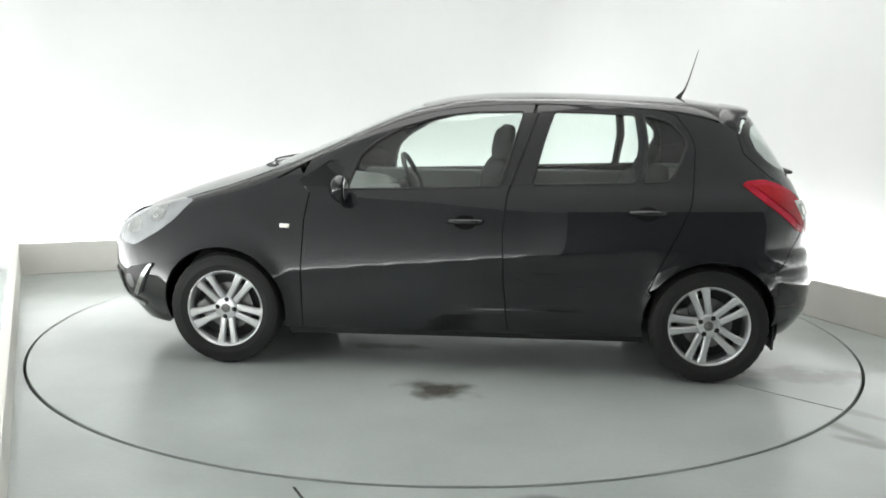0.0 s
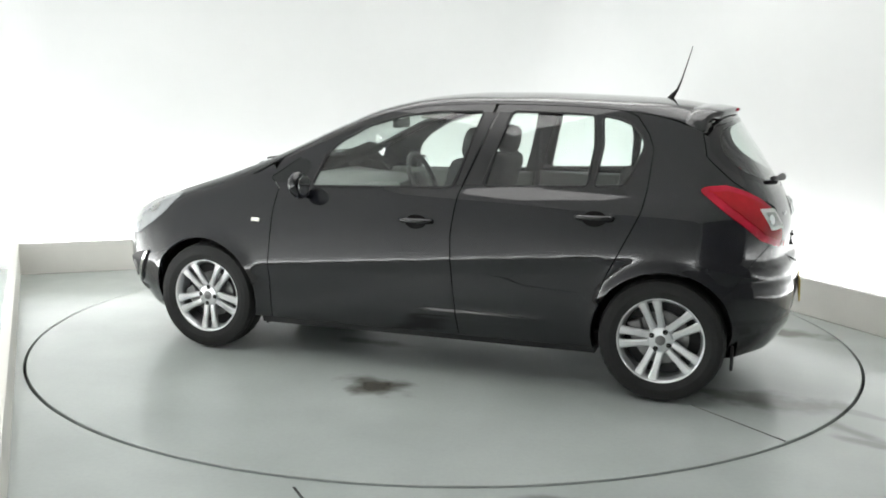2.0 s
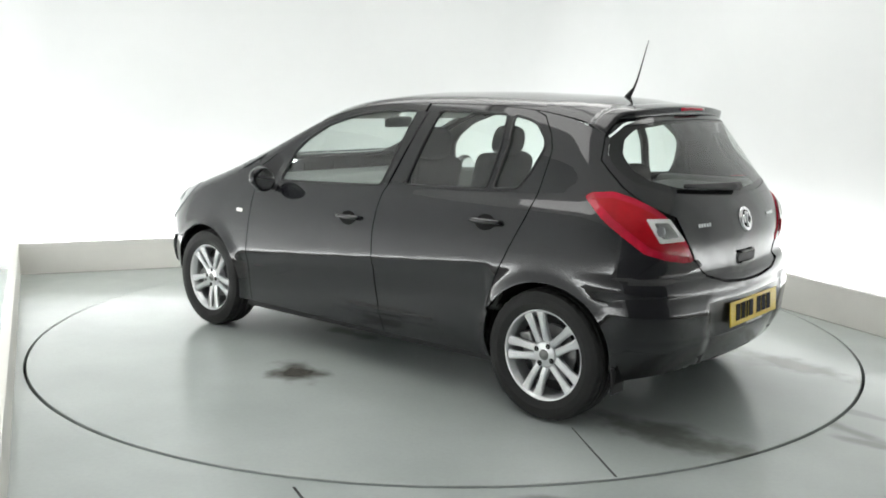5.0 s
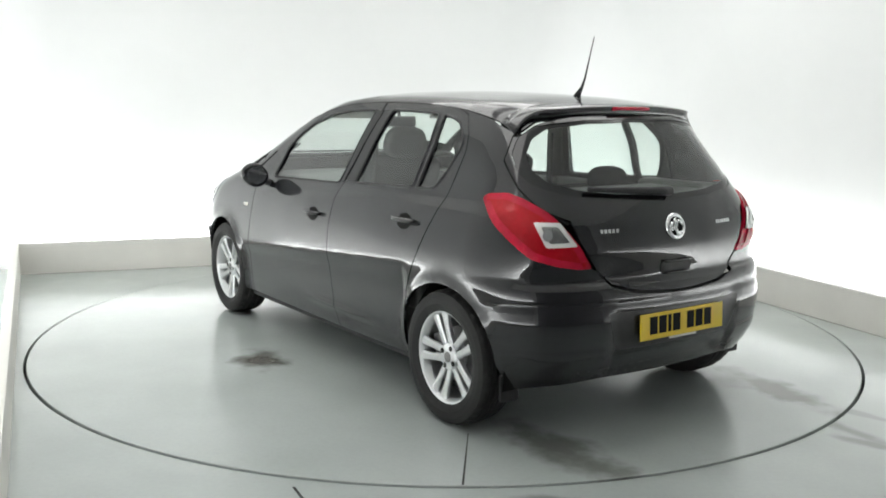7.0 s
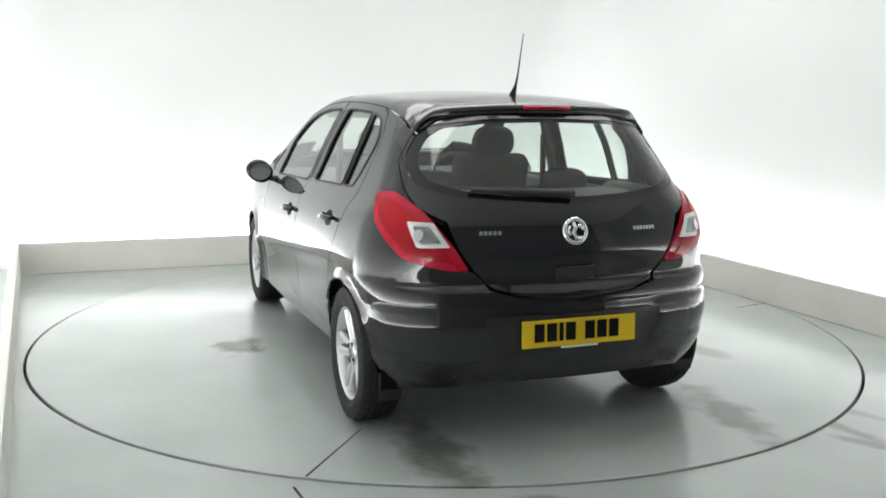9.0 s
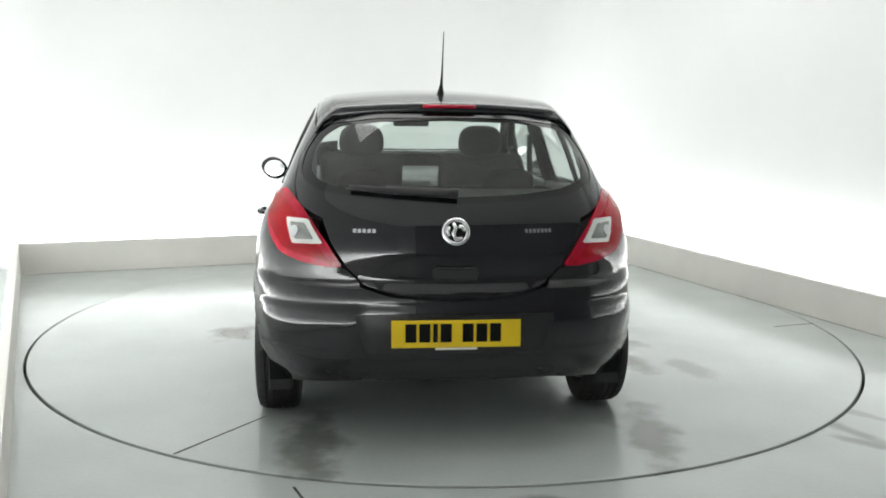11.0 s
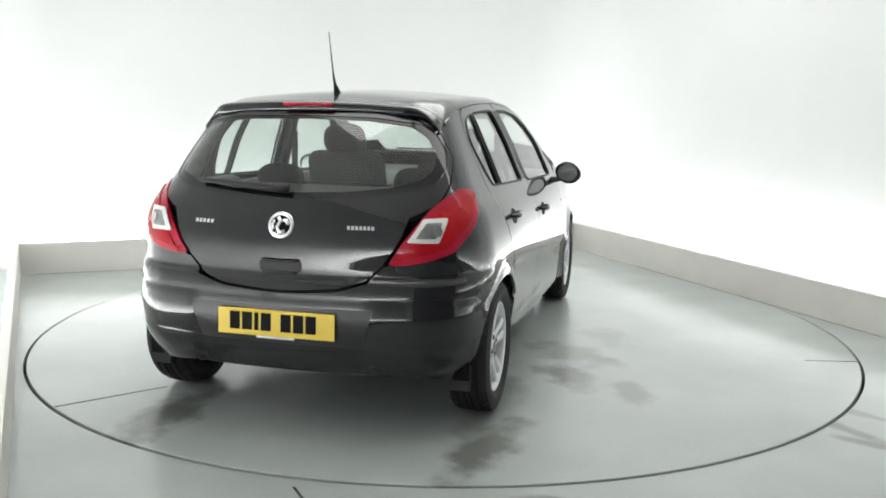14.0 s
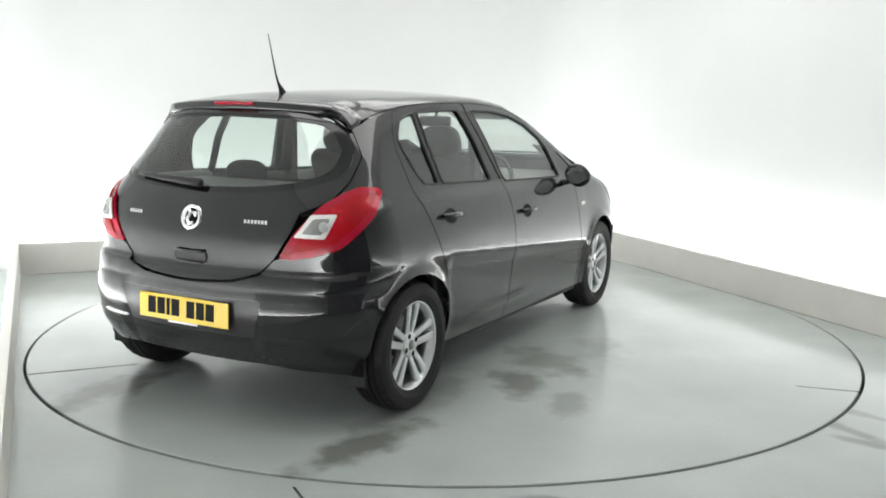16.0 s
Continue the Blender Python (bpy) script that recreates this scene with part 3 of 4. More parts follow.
def build_wheel():
    root = new("wheel")
    # tyre with rounded shoulders and grooves
    w, R, r = 0.095, WHEEL_R, 0.208
    prof = [(r - 0.012, -w + 0.03), (r, -w + 0.012), (r + 0.03, -w), (R - 0.035, -w + 0.002), (R - 0.012, -w + 0.010), (R - 0.003, -w + 0.026), (R, -0.052),
            (R - 0.009, -0.050), (R - 0.009, -0.044), (R, -0.042), (R + 0.001, -0.018), (R - 0.009, -0.016), (R - 0.009, -0.009), (R + 0.001, -0.007)]
    prof = prof + [(a, -b) for a, b in prof[::-1]]
    bm = lathe(prof, "Y", 72)
    bm.verts.ensure_lookup_table()
    for i, v in enumerate(bm.verts):
        ring, k = divmod(i, 72)
        if ring in (5, 6, 21, 22) and k % 2:
            v.co.x *= 0.988
            v.co.z *= 0.988
    tyre = part("tyre", bm, M_RUBBER, root, smooth=False)
    # rim: barrel, lip
    barrel = [(0.190, -0.075), (0.182, -0.02), (0.186, 0.03), (0.190, 0.052), (0.205, 0.060), (0.2095, 0.070), (0.2095, 0.076), (0.204, 0.079), (0.197, 0.074), (0.191, 0.062), (0.184, 0.048)]
    rim = part("rim", lathe(barrel, "Y", 72), M_ALLOY, root, smooth=True)
    for k in range(5):
        a = radians(90 + 72 * k)
        for sgn in (1, -1):
            bm = bmesh.new()
            secs = []
            for t, wd, hgt, yy in ((0.035, 0.019, 0.03, 0.052), (0.08, 0.0165, 0.026, 0.058), (0.13, 0.0165, 0.022, 0.064), (0.17, 0.020, 0.020, 0.068), (0.198, 0.026, 0.016, 0.070)):
                cx = sgn * (0.013 + 0.115 * t)
                ring = []
                for dx, dy in ((-wd, -hgt), (wd, -hgt), (wd, -0.006), (wd * 0.55, 0.0), (-wd * 0.55, 0.0), (-wd, -0.006)):
                    ring.append(bm.verts.new((t, yy + dy, cx + dx)))
                secs.append(ring)
            for s0, s1 in zip(secs, secs[1:]):
                for i in range(6):
                    bm.faces.new((s0[i], s0[(i + 1) % 6], s1[(i + 1) % 6], s1[i]))
            bm.faces.new(secs[0])
            bm.faces.new(secs[-1][::-1])
            bmesh.ops.recalc_face_normals(bm, faces=bm.faces)
            bmesh.ops.transform(bm, matrix=Matrix.Rotation(-a, 4, "Y"), verts=bm.verts)
            part("spoke", bm, M_ALLOY, rim)
    part("hub", lathe([(0.001, 0.0630), (0.050, 0.0630), (0.056, 0.0605), (0.060, 0.054), (0.062, 0.040), (0.062, 0.0)], "Y", 44), M_ALLOY, rim, smooth=True)
    part("centre_cap", lathe([(0.001, 0.0680), (0.020, 0.0670), (0.0245, 0.0635)], "Y", 28), M_STEEL, rim, "grey centre cap", smooth=True)
    for k in range(4):
        a = radians(45 + 90 * k)
        bm = lathe([(0.001, 0.0665), (0.0065, 0.0665), (0.0085, 0.0640), (0.0118, 0.0643), (0.0128, 0.0627)], "Y", 14)
        bmesh.ops.translate(bm, vec=(0.046 * math.cos(a), 0.0, 0.046 * math.sin(a)), verts=bm.verts)
        part("bolt", bm, M_DARK, rim, "dark recessed wheel bolt")
    part("brake_disc", lathe([(0.05, 0.0), (0.128, 0.0), (0.128, -0.022), (0.05, -0.022)], "Y", 48), M_STEEL, root)
    bm = new_box((0.105, 0.0, 0.055), (0.07, 0.06, 0.12), 0.012)
    part("brake_caliper", bm, M_STEEL, root)
    # black disc added behind the spokes, standing in for the wheel's inner shade
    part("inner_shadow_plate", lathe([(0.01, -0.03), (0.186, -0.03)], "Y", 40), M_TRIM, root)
    return root


def build_mirror(parent, flip):
    """Door mirror: shell, glass, foot."""
    sg = -1 if flip else 1
    bm = bmesh.new()
    bmesh.ops.create_uvsphere(bm, u_segments=28, v_segments=18, radius=1.0)
    for v in bm.verts:
        x, y, z = v.co
        sq = 0.86 + 0.14 * max(abs(y), abs(z))
        v.co.x = x * 0.055 if x > 0 else -0.028 * abs(x) ** 0.35
        v.co.y, v.co.z = y * 0.084 * sq, z * 0.071 * sq
        v.co.z += 0.010 * y
    bmesh.ops.transform(bm, matrix=Matrix.Translation((0.615, sg * 0.885, 0.957)) @ Matrix.Rotation(radians(2 * sg), 4, "Z"), verts=bm.verts)
    shell = part("door_mirror", bm, M_PAINT, parent, "black painted door mirror on a stalk", smooth=True)
    bm = bmesh.new()
    bmesh.ops.create_circle(bm, cap_ends=True, segments=32, radius=1.0)
    for v in bm.verts:
        v.co = Vector((0, v.co.x * 0.063, v.co.y * 0.052))
    bmesh.ops.transform(bm, matrix=Matrix.Translation((0.5855, sg * 0.883, 0.957)) @ Matrix.Rotation(radians(2 * sg), 4, "Z"), verts=bm.verts)
    ex = bmesh.ops.extrude_face_region(bm, geom=list(bm.faces))
    bmesh.ops.translate(bm, vec=(0.002, 0, 0), verts=[g for g in ex["geom"] if isinstance(g, bmesh.types.BMVert)])
    bmesh.ops.recalc_face_normals(bm, faces=bm.faces)
    part("mirror_glass", bm, M_CHROME, shell)
    part("stalk", tube([(0.64, sg * 0.755, 0.905), (0.63, sg * 0.80, 0.908), (0.62, sg * 0.855, 0.925)], 0.018, 10, [0.024, 0.019, 0.017]), M_TRIM, shell, smooth=True)
    return shell


def handle(door, x, z, flip):
    base = cast_round([(x, z)])[0]
    sg = -1 if flip else 1
    y = base[1]
    # raised black oval: shade of the hollow behind the bar, put in as colour
    oval = [(x - 0.008 + 0.058 * math.cos(k * math.pi / 14), z - 0.002 + 0.036 * math.sin(k * math.pi / 14)) for k in range(28)]
    panel("handle_recess_shade", oval, M_INK, door, flip=flip, step=0.02, off=0.002, depth=0.004)
    pts = [(-0.098, -0.002), (-0.088, 0.022), (-0.04, 0.032), (0.03, 0.030), (0.075, 0.016), (0.085, 0.0)]
    path = [(x + a, sg * (y + b), z + 0.006 - 0.05 * a * 0.2) for a, b in pts]
    bm = tube(path, 0.012, 10, [0.008, 0.012, 0.0135, 0.0135, 0.011, 0.007])
    part("door_handle", bm, M_PAINT, door, "black painted bar door handle", smooth=True)


def ribbon(name, pts, mat, parent, r=0.006, flip=False, off=0.002):
    """A thin bead laid along points (u, z) of the body."""
    p = cast_round(pts)
    p = p + gradient(p) * off
    if flip:
        p[:, 1] *= -1
    return part(name, tube([tuple(q) for q in p], r, 6), mat, parent, smooth=True)


def dense(poly, step=0.03):
    out = []
    for a, b in zip(poly, poly[1:]):
        n = max(1, int(math.hypot(b[0] - a[0], b[1] - a[1]) / step))
        out += [(a[0] + (b[0] - a[0]) * k / n, a[1] + (b[1] - a[1]) * k / n) for k in range(n)]
    return out + [poly[-1]]


def build_seat(parent, x, y, rear=False):
    seat = part("seat", new_box((x + 0.22, y, 0.50), (0.50, 0.50 if not rear else 1.22, 0.16), 0.05), M_CLOTH, parent, "charcoal cloth seat", smooth=True)
    tilt = Matrix.Rotation(radians(-16 if not rear else -20), 4, "Y")
    w = 0.47 if not rear else 1.20
    part("backrest", new_box((x - 0.06, y, 0.78 if rear else 0.80), (0.13, w, 0.62 if not rear else 0.44), 0.055, tilt), M_CLOTH, seat, smooth=True)
    for hy in ([y] if not rear else [y - 0.36, y + 0.36]):
        hz, hx, hh, hw = (1.175, x - 0.155, 0.175, 0.255) if not rear else (1.02, x - 0.16, 0.12, 0.24)
        bm = bmesh.new()
        bmesh.ops.create_uvsphere(bm, u_segments=24, v_segments=16, radius=1.0)
        for v in bm.verts:
            c = v.co
            for i in range(3):
                c[i] = math.copysign(abs(c[i]) ** 0.62, c[i])
            v.co = Vector((c.x * 0.052, c.y * hw / 2 * (1 - 0.12 * max(c.z, 0)), c.z * hh / 2))
        bmesh.ops.transform(bm, matrix=Matrix.Translation((hx, hy, hz)) @ Matrix.Rotation(radians(-10), 4, "Y"), verts=bm.verts)
        part("headrest", bm, M_CLOTH, seat, "padded cloth headrest", smooth=True)
        for o in (-0.05, 0.05):
            part("headrest_post", tube([(hx + 0.03, hy + o, hz - 0.15), (hx, hy + o, hz - 0.05)], 0.006, 8), M_CHROME, seat)


def build_interior(car):
    part("floor_pan", new_box((0.05, 0, 0.245), (2.95, 1.30, 0.09), 0.02), M_TRIM, car)
    part("boot_floor", new_box((-1.42, 0, 0.42), (0.62, 1.02, 0.3), 0.03), M_TRIM, car)
    part("engine_bay_cover", new_box((1.42, 0, 0.50), (0.75, 1.05, 0.42), 0.05), M_TRIM, car)
    bm = bmesh.new()
    secs = []
    for yy in np.linspace(-0.66, 0.66, 13):
        bulge = 0.03 * math.exp(-((yy + 0.35) / 0.2) ** 2)
        secs.append([bm.verts.new((px, yy, pz)) for px, pz in ((0.98, 0.62), (1.02, 0.945), (0.82, 0.925 + bulge * 0.5), (0.64, 0.905 + bulge), (0.56, 0.86 + bulge), (0.53, 0.78), (0.60, 0.62))])
    for a, b in zip(secs, secs[1:]):
        for i in range(6):
            bm.faces.new((a[i], a[i + 1], b[i + 1], b[i]))
    bm.faces.new(secs[0])
    bm.faces.new(secs[-1][::-1])
    bmesh.ops.recalc_face_normals(bm, faces=bm.faces)
    part("dashboard", bm, M_DASH, car, "dark grey moulded dashboard", smooth=True)
    part("centre_console", new_box((0.55, 0, 0.72), (0.2, 0.24, 0.36), 0.03), M_DASH, car, smooth=True)
    # steering wheel on the right-hand side
    bm = bmesh.new()
    seg, sub = 40, 10
    rings = []
    for k in range(seg):
        a = 2 * math.pi * k / seg
        ring = []
        for j in range(sub):
            q = 2 * math.pi * j / sub
            rr = 0.178 + 0.016 * math.cos(q)
            ring.append(bm.verts.new((0.016 * math.sin(q), rr * math.cos(a), rr * math.sin(a))))
        rings.append(ring)
    for k in range(seg):
        a, b = rings[k], rings[(k + 1) % seg]
        for j in range(sub):
            bm.faces.new((a[j], a[(j + 1) % sub], b[(j + 1) % sub], b[j]))
    bmesh.ops.recalc_face_normals(bm, faces=bm.faces)
    m = Matrix.Translation((0.40, -0.35, 0.90)) @ Matrix.Rotation(radians(24), 4, "Y")
    bmesh.ops.transform(bm, matrix=m, verts=bm.verts)
    sw = part("steering_wheel", bm, M_TRIM, car, "black three-spoke steering wheel", smooth=True)
    part("wheel_boss", new_box((0.415, -0.35, 0.895), (0.05, 0.15, 0.12), 0.02, Matrix.Rotation(radians(24), 4, "Y")), M_TRIM, sw, smooth=True)
    for sy in (-1, 1):
        part("wheel_spoke", new_box((0.41, -0.35 + sy * 0.11, 0.895), (0.018, 0.13, 0.03), 0.006, Matrix.Rotation(radians(24), 4, "Y")), M_TRIM, sw)
    part("steering_column", tube([(0.43, -0.35, 0.885), (0.62, -0.35, 0.81)], 0.04, 12), M_TRIM, sw, smooth=True)
    build_seat(car, -0.02, 0.34)
    build_seat(car, -0.02, -0.34)
    build_seat(car, -0.86, 0.0, True)
    im = part("interior_mirror", new_box((0.40, 0.015, 1.272), (0.025, 0.225, 0.065), 0.012), M_TRIM, car, "dark interior rear-view mirror", smooth=True)
    part("mirror_stem", tube([(0.405, 0.015, 1.288), (0.418, 0.015, 1.336)], 0.010, 8), M_TRIM, im)
    for sg in (1, -1):
        part("door_card", new_box((0.28, sg * 0.735, 0.70), (1.0, 0.05, 0.50), 0.02), M_DASH, car, smooth=True)
        part("door_card", new_box((-0.60, sg * 0.735, 0.70), (0.72, 0.05, 0.52), 0.02), M_DASH, car, smooth=True)
        part("sun_visor", new_box((0.27, sg * 0.34, 1.325), (0.16, 0.36, 0.02), 0.008, Matrix.Rotation(radians(18), 4, "Y")), M_GREY, car)
        part("seat_belt", tube([(-0.30, sg * 0.60, 1.22), (-0.29, sg * 0.61, 0.95), (-0.28, sg * 0.62, 0.6)], 0.018, 6), M_CLOTH, car)
        # lower quarter trim beside the rear bench
        part("rear_side_trim", new_box((-1.30, sg * 0.62, 0.80), (0.55, 0.12, 0.44), 0.04), M_DASH, car, smooth=True)
    part("parcel_shelf", new_box((-1.36, 0, 0.985), (0.42, 1.1, 0.025), 0.008), M_DASH, car, "dark parcel shelf behind the rear seats")
    # headliner under the roof
    bm = bmesh.new()
    xs, ys = np.linspace(-1.30, 0.18, 16), np.linspace(-0.5, 0.5, 11)
    rows = []
    for x in xs:
        pts = cast_down([(x, y) for y in ys])
        rows.append([bm.verts.new((p[0], p[1], p[2] - 0.03)) for p in pts])
    for a, b in zip(rows, rows[1:]):
        for i in range(len(ys) - 1):
            bm.faces.new((a[i], a[i + 1], b[i + 1], b[i]))
    part("headliner", bm, M_GREY, car, "pale grey headliner", smooth=True)


def build_car():
    car = new("hatchback_car")
    tagged(car, "black five-door hatchback car with silver alloy wheels", "car")
    # roof in one sheet from the windscreen head to the spoiler
    rail3 = cast_round(flank([(x, z) for x, z in rail_pts(0.98, -1.36, 46)], 0.62))
    edge = [(p[0], p[1]) for p in rail3]
    rear_x = -1.49
    hind = [(rear_x + 0.10 * (y / 0.56) ** 2, y) for y in np.linspace(edge[-1][1] - 0.01, -edge[-1][1] + 0.01, 16)]
    front_c = [(0.98 + 0.235 * (1 - (y / edge[0][1]) ** 2), y) for y in np.linspace(-edge[0][1], edge[0][1], 16)][1:-1]
    outline = edge + hind + [(x, -y) for x, y in edge[::-1]] + front_c
    scr_side = [(x, y - 0.055) for x, y in edge if 0.20 <= x <= 0.93]
    head = [(0.20 + 0.10 * (1 - (y / scr_side[-1][1]) ** 2) , y) for y in np.linspace(scr_side[-1][1], -scr_side[-1][1], 12)][1:-1]
    base = [(0.925 + 0.235 * (1 - (y / scr_side[0][1]) ** 2), y) for y in np.linspace(-scr_side[0][1], scr_side[0][1], 12)][1:-1]
    screen = rounded(scr_side + head + [(x, -y) for x, y in scr_side[::-1]] + base, 1)
    roof = panel("roof", outline, M_PAINT, car, holes=[screen], cast=cast_down, step=0.05)
    panel("windscreen", inset(screen, 0.002), M_SIDEGLASS, car, cast=cast_down, step=0.06, off=-0.004, depth=0.0, label="clear green-tinted windscreen").visible_shadow = False
    # bonnet
    bon = [(1.00, 0.66), (1.30, 0.685), (1.55, 0.66), (1.72, 0.58), (1.86, 0.42), (1.93, 0.2), (1.94, 0.0)]
    bon_full = [(1.222, 0.0), (1.20, 0.2), (1.145, 0.4), (1.06, 0.58)] + bon + [(x, -y) for x, y in bon[:-1][::-1]] + [(1.06, -0.58), (1.145, -0.4), (1.20, -0.2)]
    panel("bonnet", inset(bon_full, GAP), M_PAINT, car, cast=cast_down, step=0.05)
    sc = [(0.955 + 0.235 * (1 - (y / 0.66) ** 2), y) for y in np.linspace(-0.56, 0.56, 13)]
    panel("scuttle", sc + [(x + 0.03, y) for x, y in sc[::-1]], M_TRIM, car, cast=cast_down, off=0.003, step=0.05)
    for y0 in (0.42, -0.10):
        pts = cast_down([(0.94 + 0.225 * (1 - ((y0 - 0.10 * k) / 0.66) ** 2), y0 - 0.10 * k) for k in range(6)])
        part("front_wiper", tube([(p[0], p[1], p[2] + 0.012) for p in pts], 0.006, 6), M_TRIM, car)

    af = arc(WHEEL_X, AXLE_Z, ARCH_R, -14, 194, 30)
    ar = arc(-WHEEL_X, AXLE_Z, ARCH_R, -14, 194, 30)
    lamp_head = [(1.84, 0.615, 0.60), (1.75, 0.61, 0.68), (1.62, 0.69, 0.745), (1.52, 0.765, 0.76), (1.43, 0.868, 0.745), (1.55, 0.868, 0.69), (1.65, 0.842, 0.64), (1.75, 0.80, 0.575), (1.83, 0.75, 0.52), (1.90, 0.67, 0.50)]
    hc = cast_down([hind[0]])[0]
    hind_corner = (u_of(hc[0], hc[1]), hc[2] - 0.004)
    for flip in (False, True):
        # front wing
        bon3 = cast_down(bon[:4])
        wing_top = [(u_of(p[0], p[1]), p[2] - 0.001) for p in bon3]
        split = flank([(1.585, 0.52, 0.78), (1.66, 0.60, 0.75), (1.73, 0.66, 0.70)])
        wing = flank(FRONT_EDGE[:1] + [(0.905, 0.215)] + [p for p in af[::-1] if p[0] < 1.49 and p[1] > 0.215]) + split + wing_top[::-1] + flank([(0.98, 0.993), (0.86, 0.985)] + FRONT_EDGE[1:][::-1])
        panel("front_wing", inset(wing, GAP), M_PAINT, car, flip=flip, step=0.026)
        # doors
        dtop = rail_pts(0.86, -0.355, 24)
        door = flank(FRONT_EDGE + [(0.86, 0.985)] + [p for p in dtop if p[0] < 0.86] + B_EDGE[::-1][1:])
        fw, ql = rounded(FRONT_WIN, 2), rounded(QUARTER_LIGHT, 2)
        fd = panel("front_door", inset(door, GAP), M_PAINT, car, holes=[fw, ql], flip=flip, step=0.02)
        panel("window", inset(fw, 0.001), M_SIDEGLASS, fd, flip=flip, step=0.08, off=-0.008, depth=0, label="green-tinted side window").visible_shadow = False
        panel("quarter_light", inset(ql, 0.001), M_FRIT, fd, flip=flip, step=0.08, off=-0.004, depth=0, label="black corner panel ahead of the mirror")
        handle(fd, -0.008, 0.797, flip)
        rdoor = flank(B_EDGE[:1] + B_EDGE[1:] + rail_pts(-0.375, -1.0, 14)[1:] + [(-1.10, 1.342), (-1.175, 1.26), (-1.20, 1.19)] + REAR_EDGE[::-1] + [p for p in ar[:12] if p[1] < 0.46 and p[1] > 0.215][::-1] + [(-0.915, 0.215)])
        rw, rq = rounded(REAR_WIN, 2), rounded(REAR_QUARTER, 2)
        rd = panel("rear_door", inset(rdoor, GAP), M_PAINT, car, holes=[rw, rq], flip=flip, step=0.02)
        panel("window", inset(rw, 0.001), M_SIDEGLASS, rd, flip=flip, step=0.08, off=-0.008, depth=0, label="green-tinted side window").visible_shadow = False
        panel("quarter_window", inset(rq, 0.001), M_SIDEGLASS, rd, flip=flip, step=0.08, off=-0.008, depth=0, label="small fixed rear quarter window").visible_shadow = False
        handle(rd, -0.915, 0.862, flip)
        # satin black pillar covers and window seals
        panel("pillar_cover", [(-0.205, 0.985), (-0.232, 0.985), (-0.365, 1.346), (-0.300, 1.346)], M_BPILLAR, fd, flip=flip, off=0.003, depth=0.006, step=0.05)
        panel("pillar_cover", [(-0.250, 0.99), (-0.338, 0.995), (-0.440, 1.350), (-0.380, 1.350)], M_BPILLAR, rd, flip=flip, off=0.003, depth=0.006, step=0.05)
        ribbon("window_seal", dense(fw + fw[:1], 0.05), M_TRIM, fd, 0.0065, flip, -0.001)
        ribbon("window_seal", dense(rw + rw[:1], 0.05), M_TRIM, rd, 0.0065, flip, -0.001)
        ribbon("window_seal", dense(rq + rq[:1], 0.05), M_TRIM, rd, 0.0065, flip, -0.001)
        # centre pillar behind the door gap
        panel("centre_pillar", [(-0.17, 0.215), (-0.17, 0.95), (-0.325, 1.388), (-0.425, 1.388), (-0.28, 0.95), (-0.28, 0.215)], M_TRIM, car, flip=flip, step=0.06, off=-0.022, depth=0.02)
        # black beads added behind the shut lines, blocking light so the gaps read shaded
        for name_pts in (REAR_EDGE + [(-1.20, 1.19), (-1.175, 1.26), (-1.10, 1.342), (-1.0, float(RAIL(-1.0)))], FRONT_EDGE, rail_pts(0.80, -1.0, 24)):
            ribbon("shut_line_backing", dense(flank(name_pts), 0.05), M_INK, car, 0.008, flip, -0.013)
        # sill under the doors
        sill = [(0.90, 0.208), (0.90, 0.172), (-0.93, 0.172), (-0.93, 0.208)]
        panel("sill", sill, M_TRIM, car, flip=flip, step=0.05, off=-0.022, depth=0.05)
        # rear quarter
        q = REAR_EDGE + [(-1.20, 1.19), (-1.175, 1.26), (-1.10, 1.342), (-1.0, float(RAIL(-1.0)))]
        q = flank(q)[::1] + flank([p for p in rail_pts(-1.02, -1.36, 8)], 0.66) + [hind_corner] + flank([(-1.405, 1.262, 0.60), (-1.425, 1.16, 0.66), (-1.535, 1.052, 0.655), (-1.63, 0.98, 0.62), (-1.70, 0.80, 0.56), (-1.70, 0.715, 0.62), (-1.62, 0.63, 0.74), (-1.545, 0.53, 0.78)]) + flank([p for p in ar if p[1] > 0.475][::-1], 0.80)
        panel("rear_quarter", inset(q, GAP), M_PAINT, car, flip=flip, step=0.022)
        # tail lamp: red lens with a clear reversing pane
        tl = [(-1.395, 1.008), (-1.42, 1.026), (-1.51, 1.034), (-1.58, 1.012), (-1.660, 0.970), (-1.706, 0.930), (-1.756, 0.868), (-1.785, 0.829), (-1.832, 0.742), (-1.779, 0.740), (-1.698, 0.757), (-1.612, 0.787), (-1.550, 0.843), (-1.472, 0.915)]
        lamp = panel("tail_lamp", rounded(tl, 2, near=0.04), M_RED, car, flip=flip, step=0.03, off=0.004, depth=0.012, crown=0.010, label="glossy red tail lamp with a clear reversing pane")
        rev = [(-1.617, 0.925), (-1.706, 0.924), (-1.768, 0.834), (-1.663, 0.830)]
        panel("reversing_lens", rounded(rev, 2, near=0.02), M_CLEAR, lamp, flip=flip, step=0.02, off=0.017, depth=0.006, crown=0.003, label="clear ribbed reversing lens")
        panel("lamp_reflector", rounded(inset(rev, 0.016), 1, near=0.02), M_REFLECTOR, lamp, flip=flip, step=0.02, off=0.0215, depth=0.003, label="mirrored reflector behind the clear pane")
        shade = [(-1.665 + 0.016 * math.cos(k * math.pi / 6), 0.876 + 0.022 * math.sin(k * math.pi / 6)) for k in range(12)]
        panel("bulb_holder", shade, M_CHROME, lamp, flip=flip, step=0.02, off=0.0245, depth=0.002)
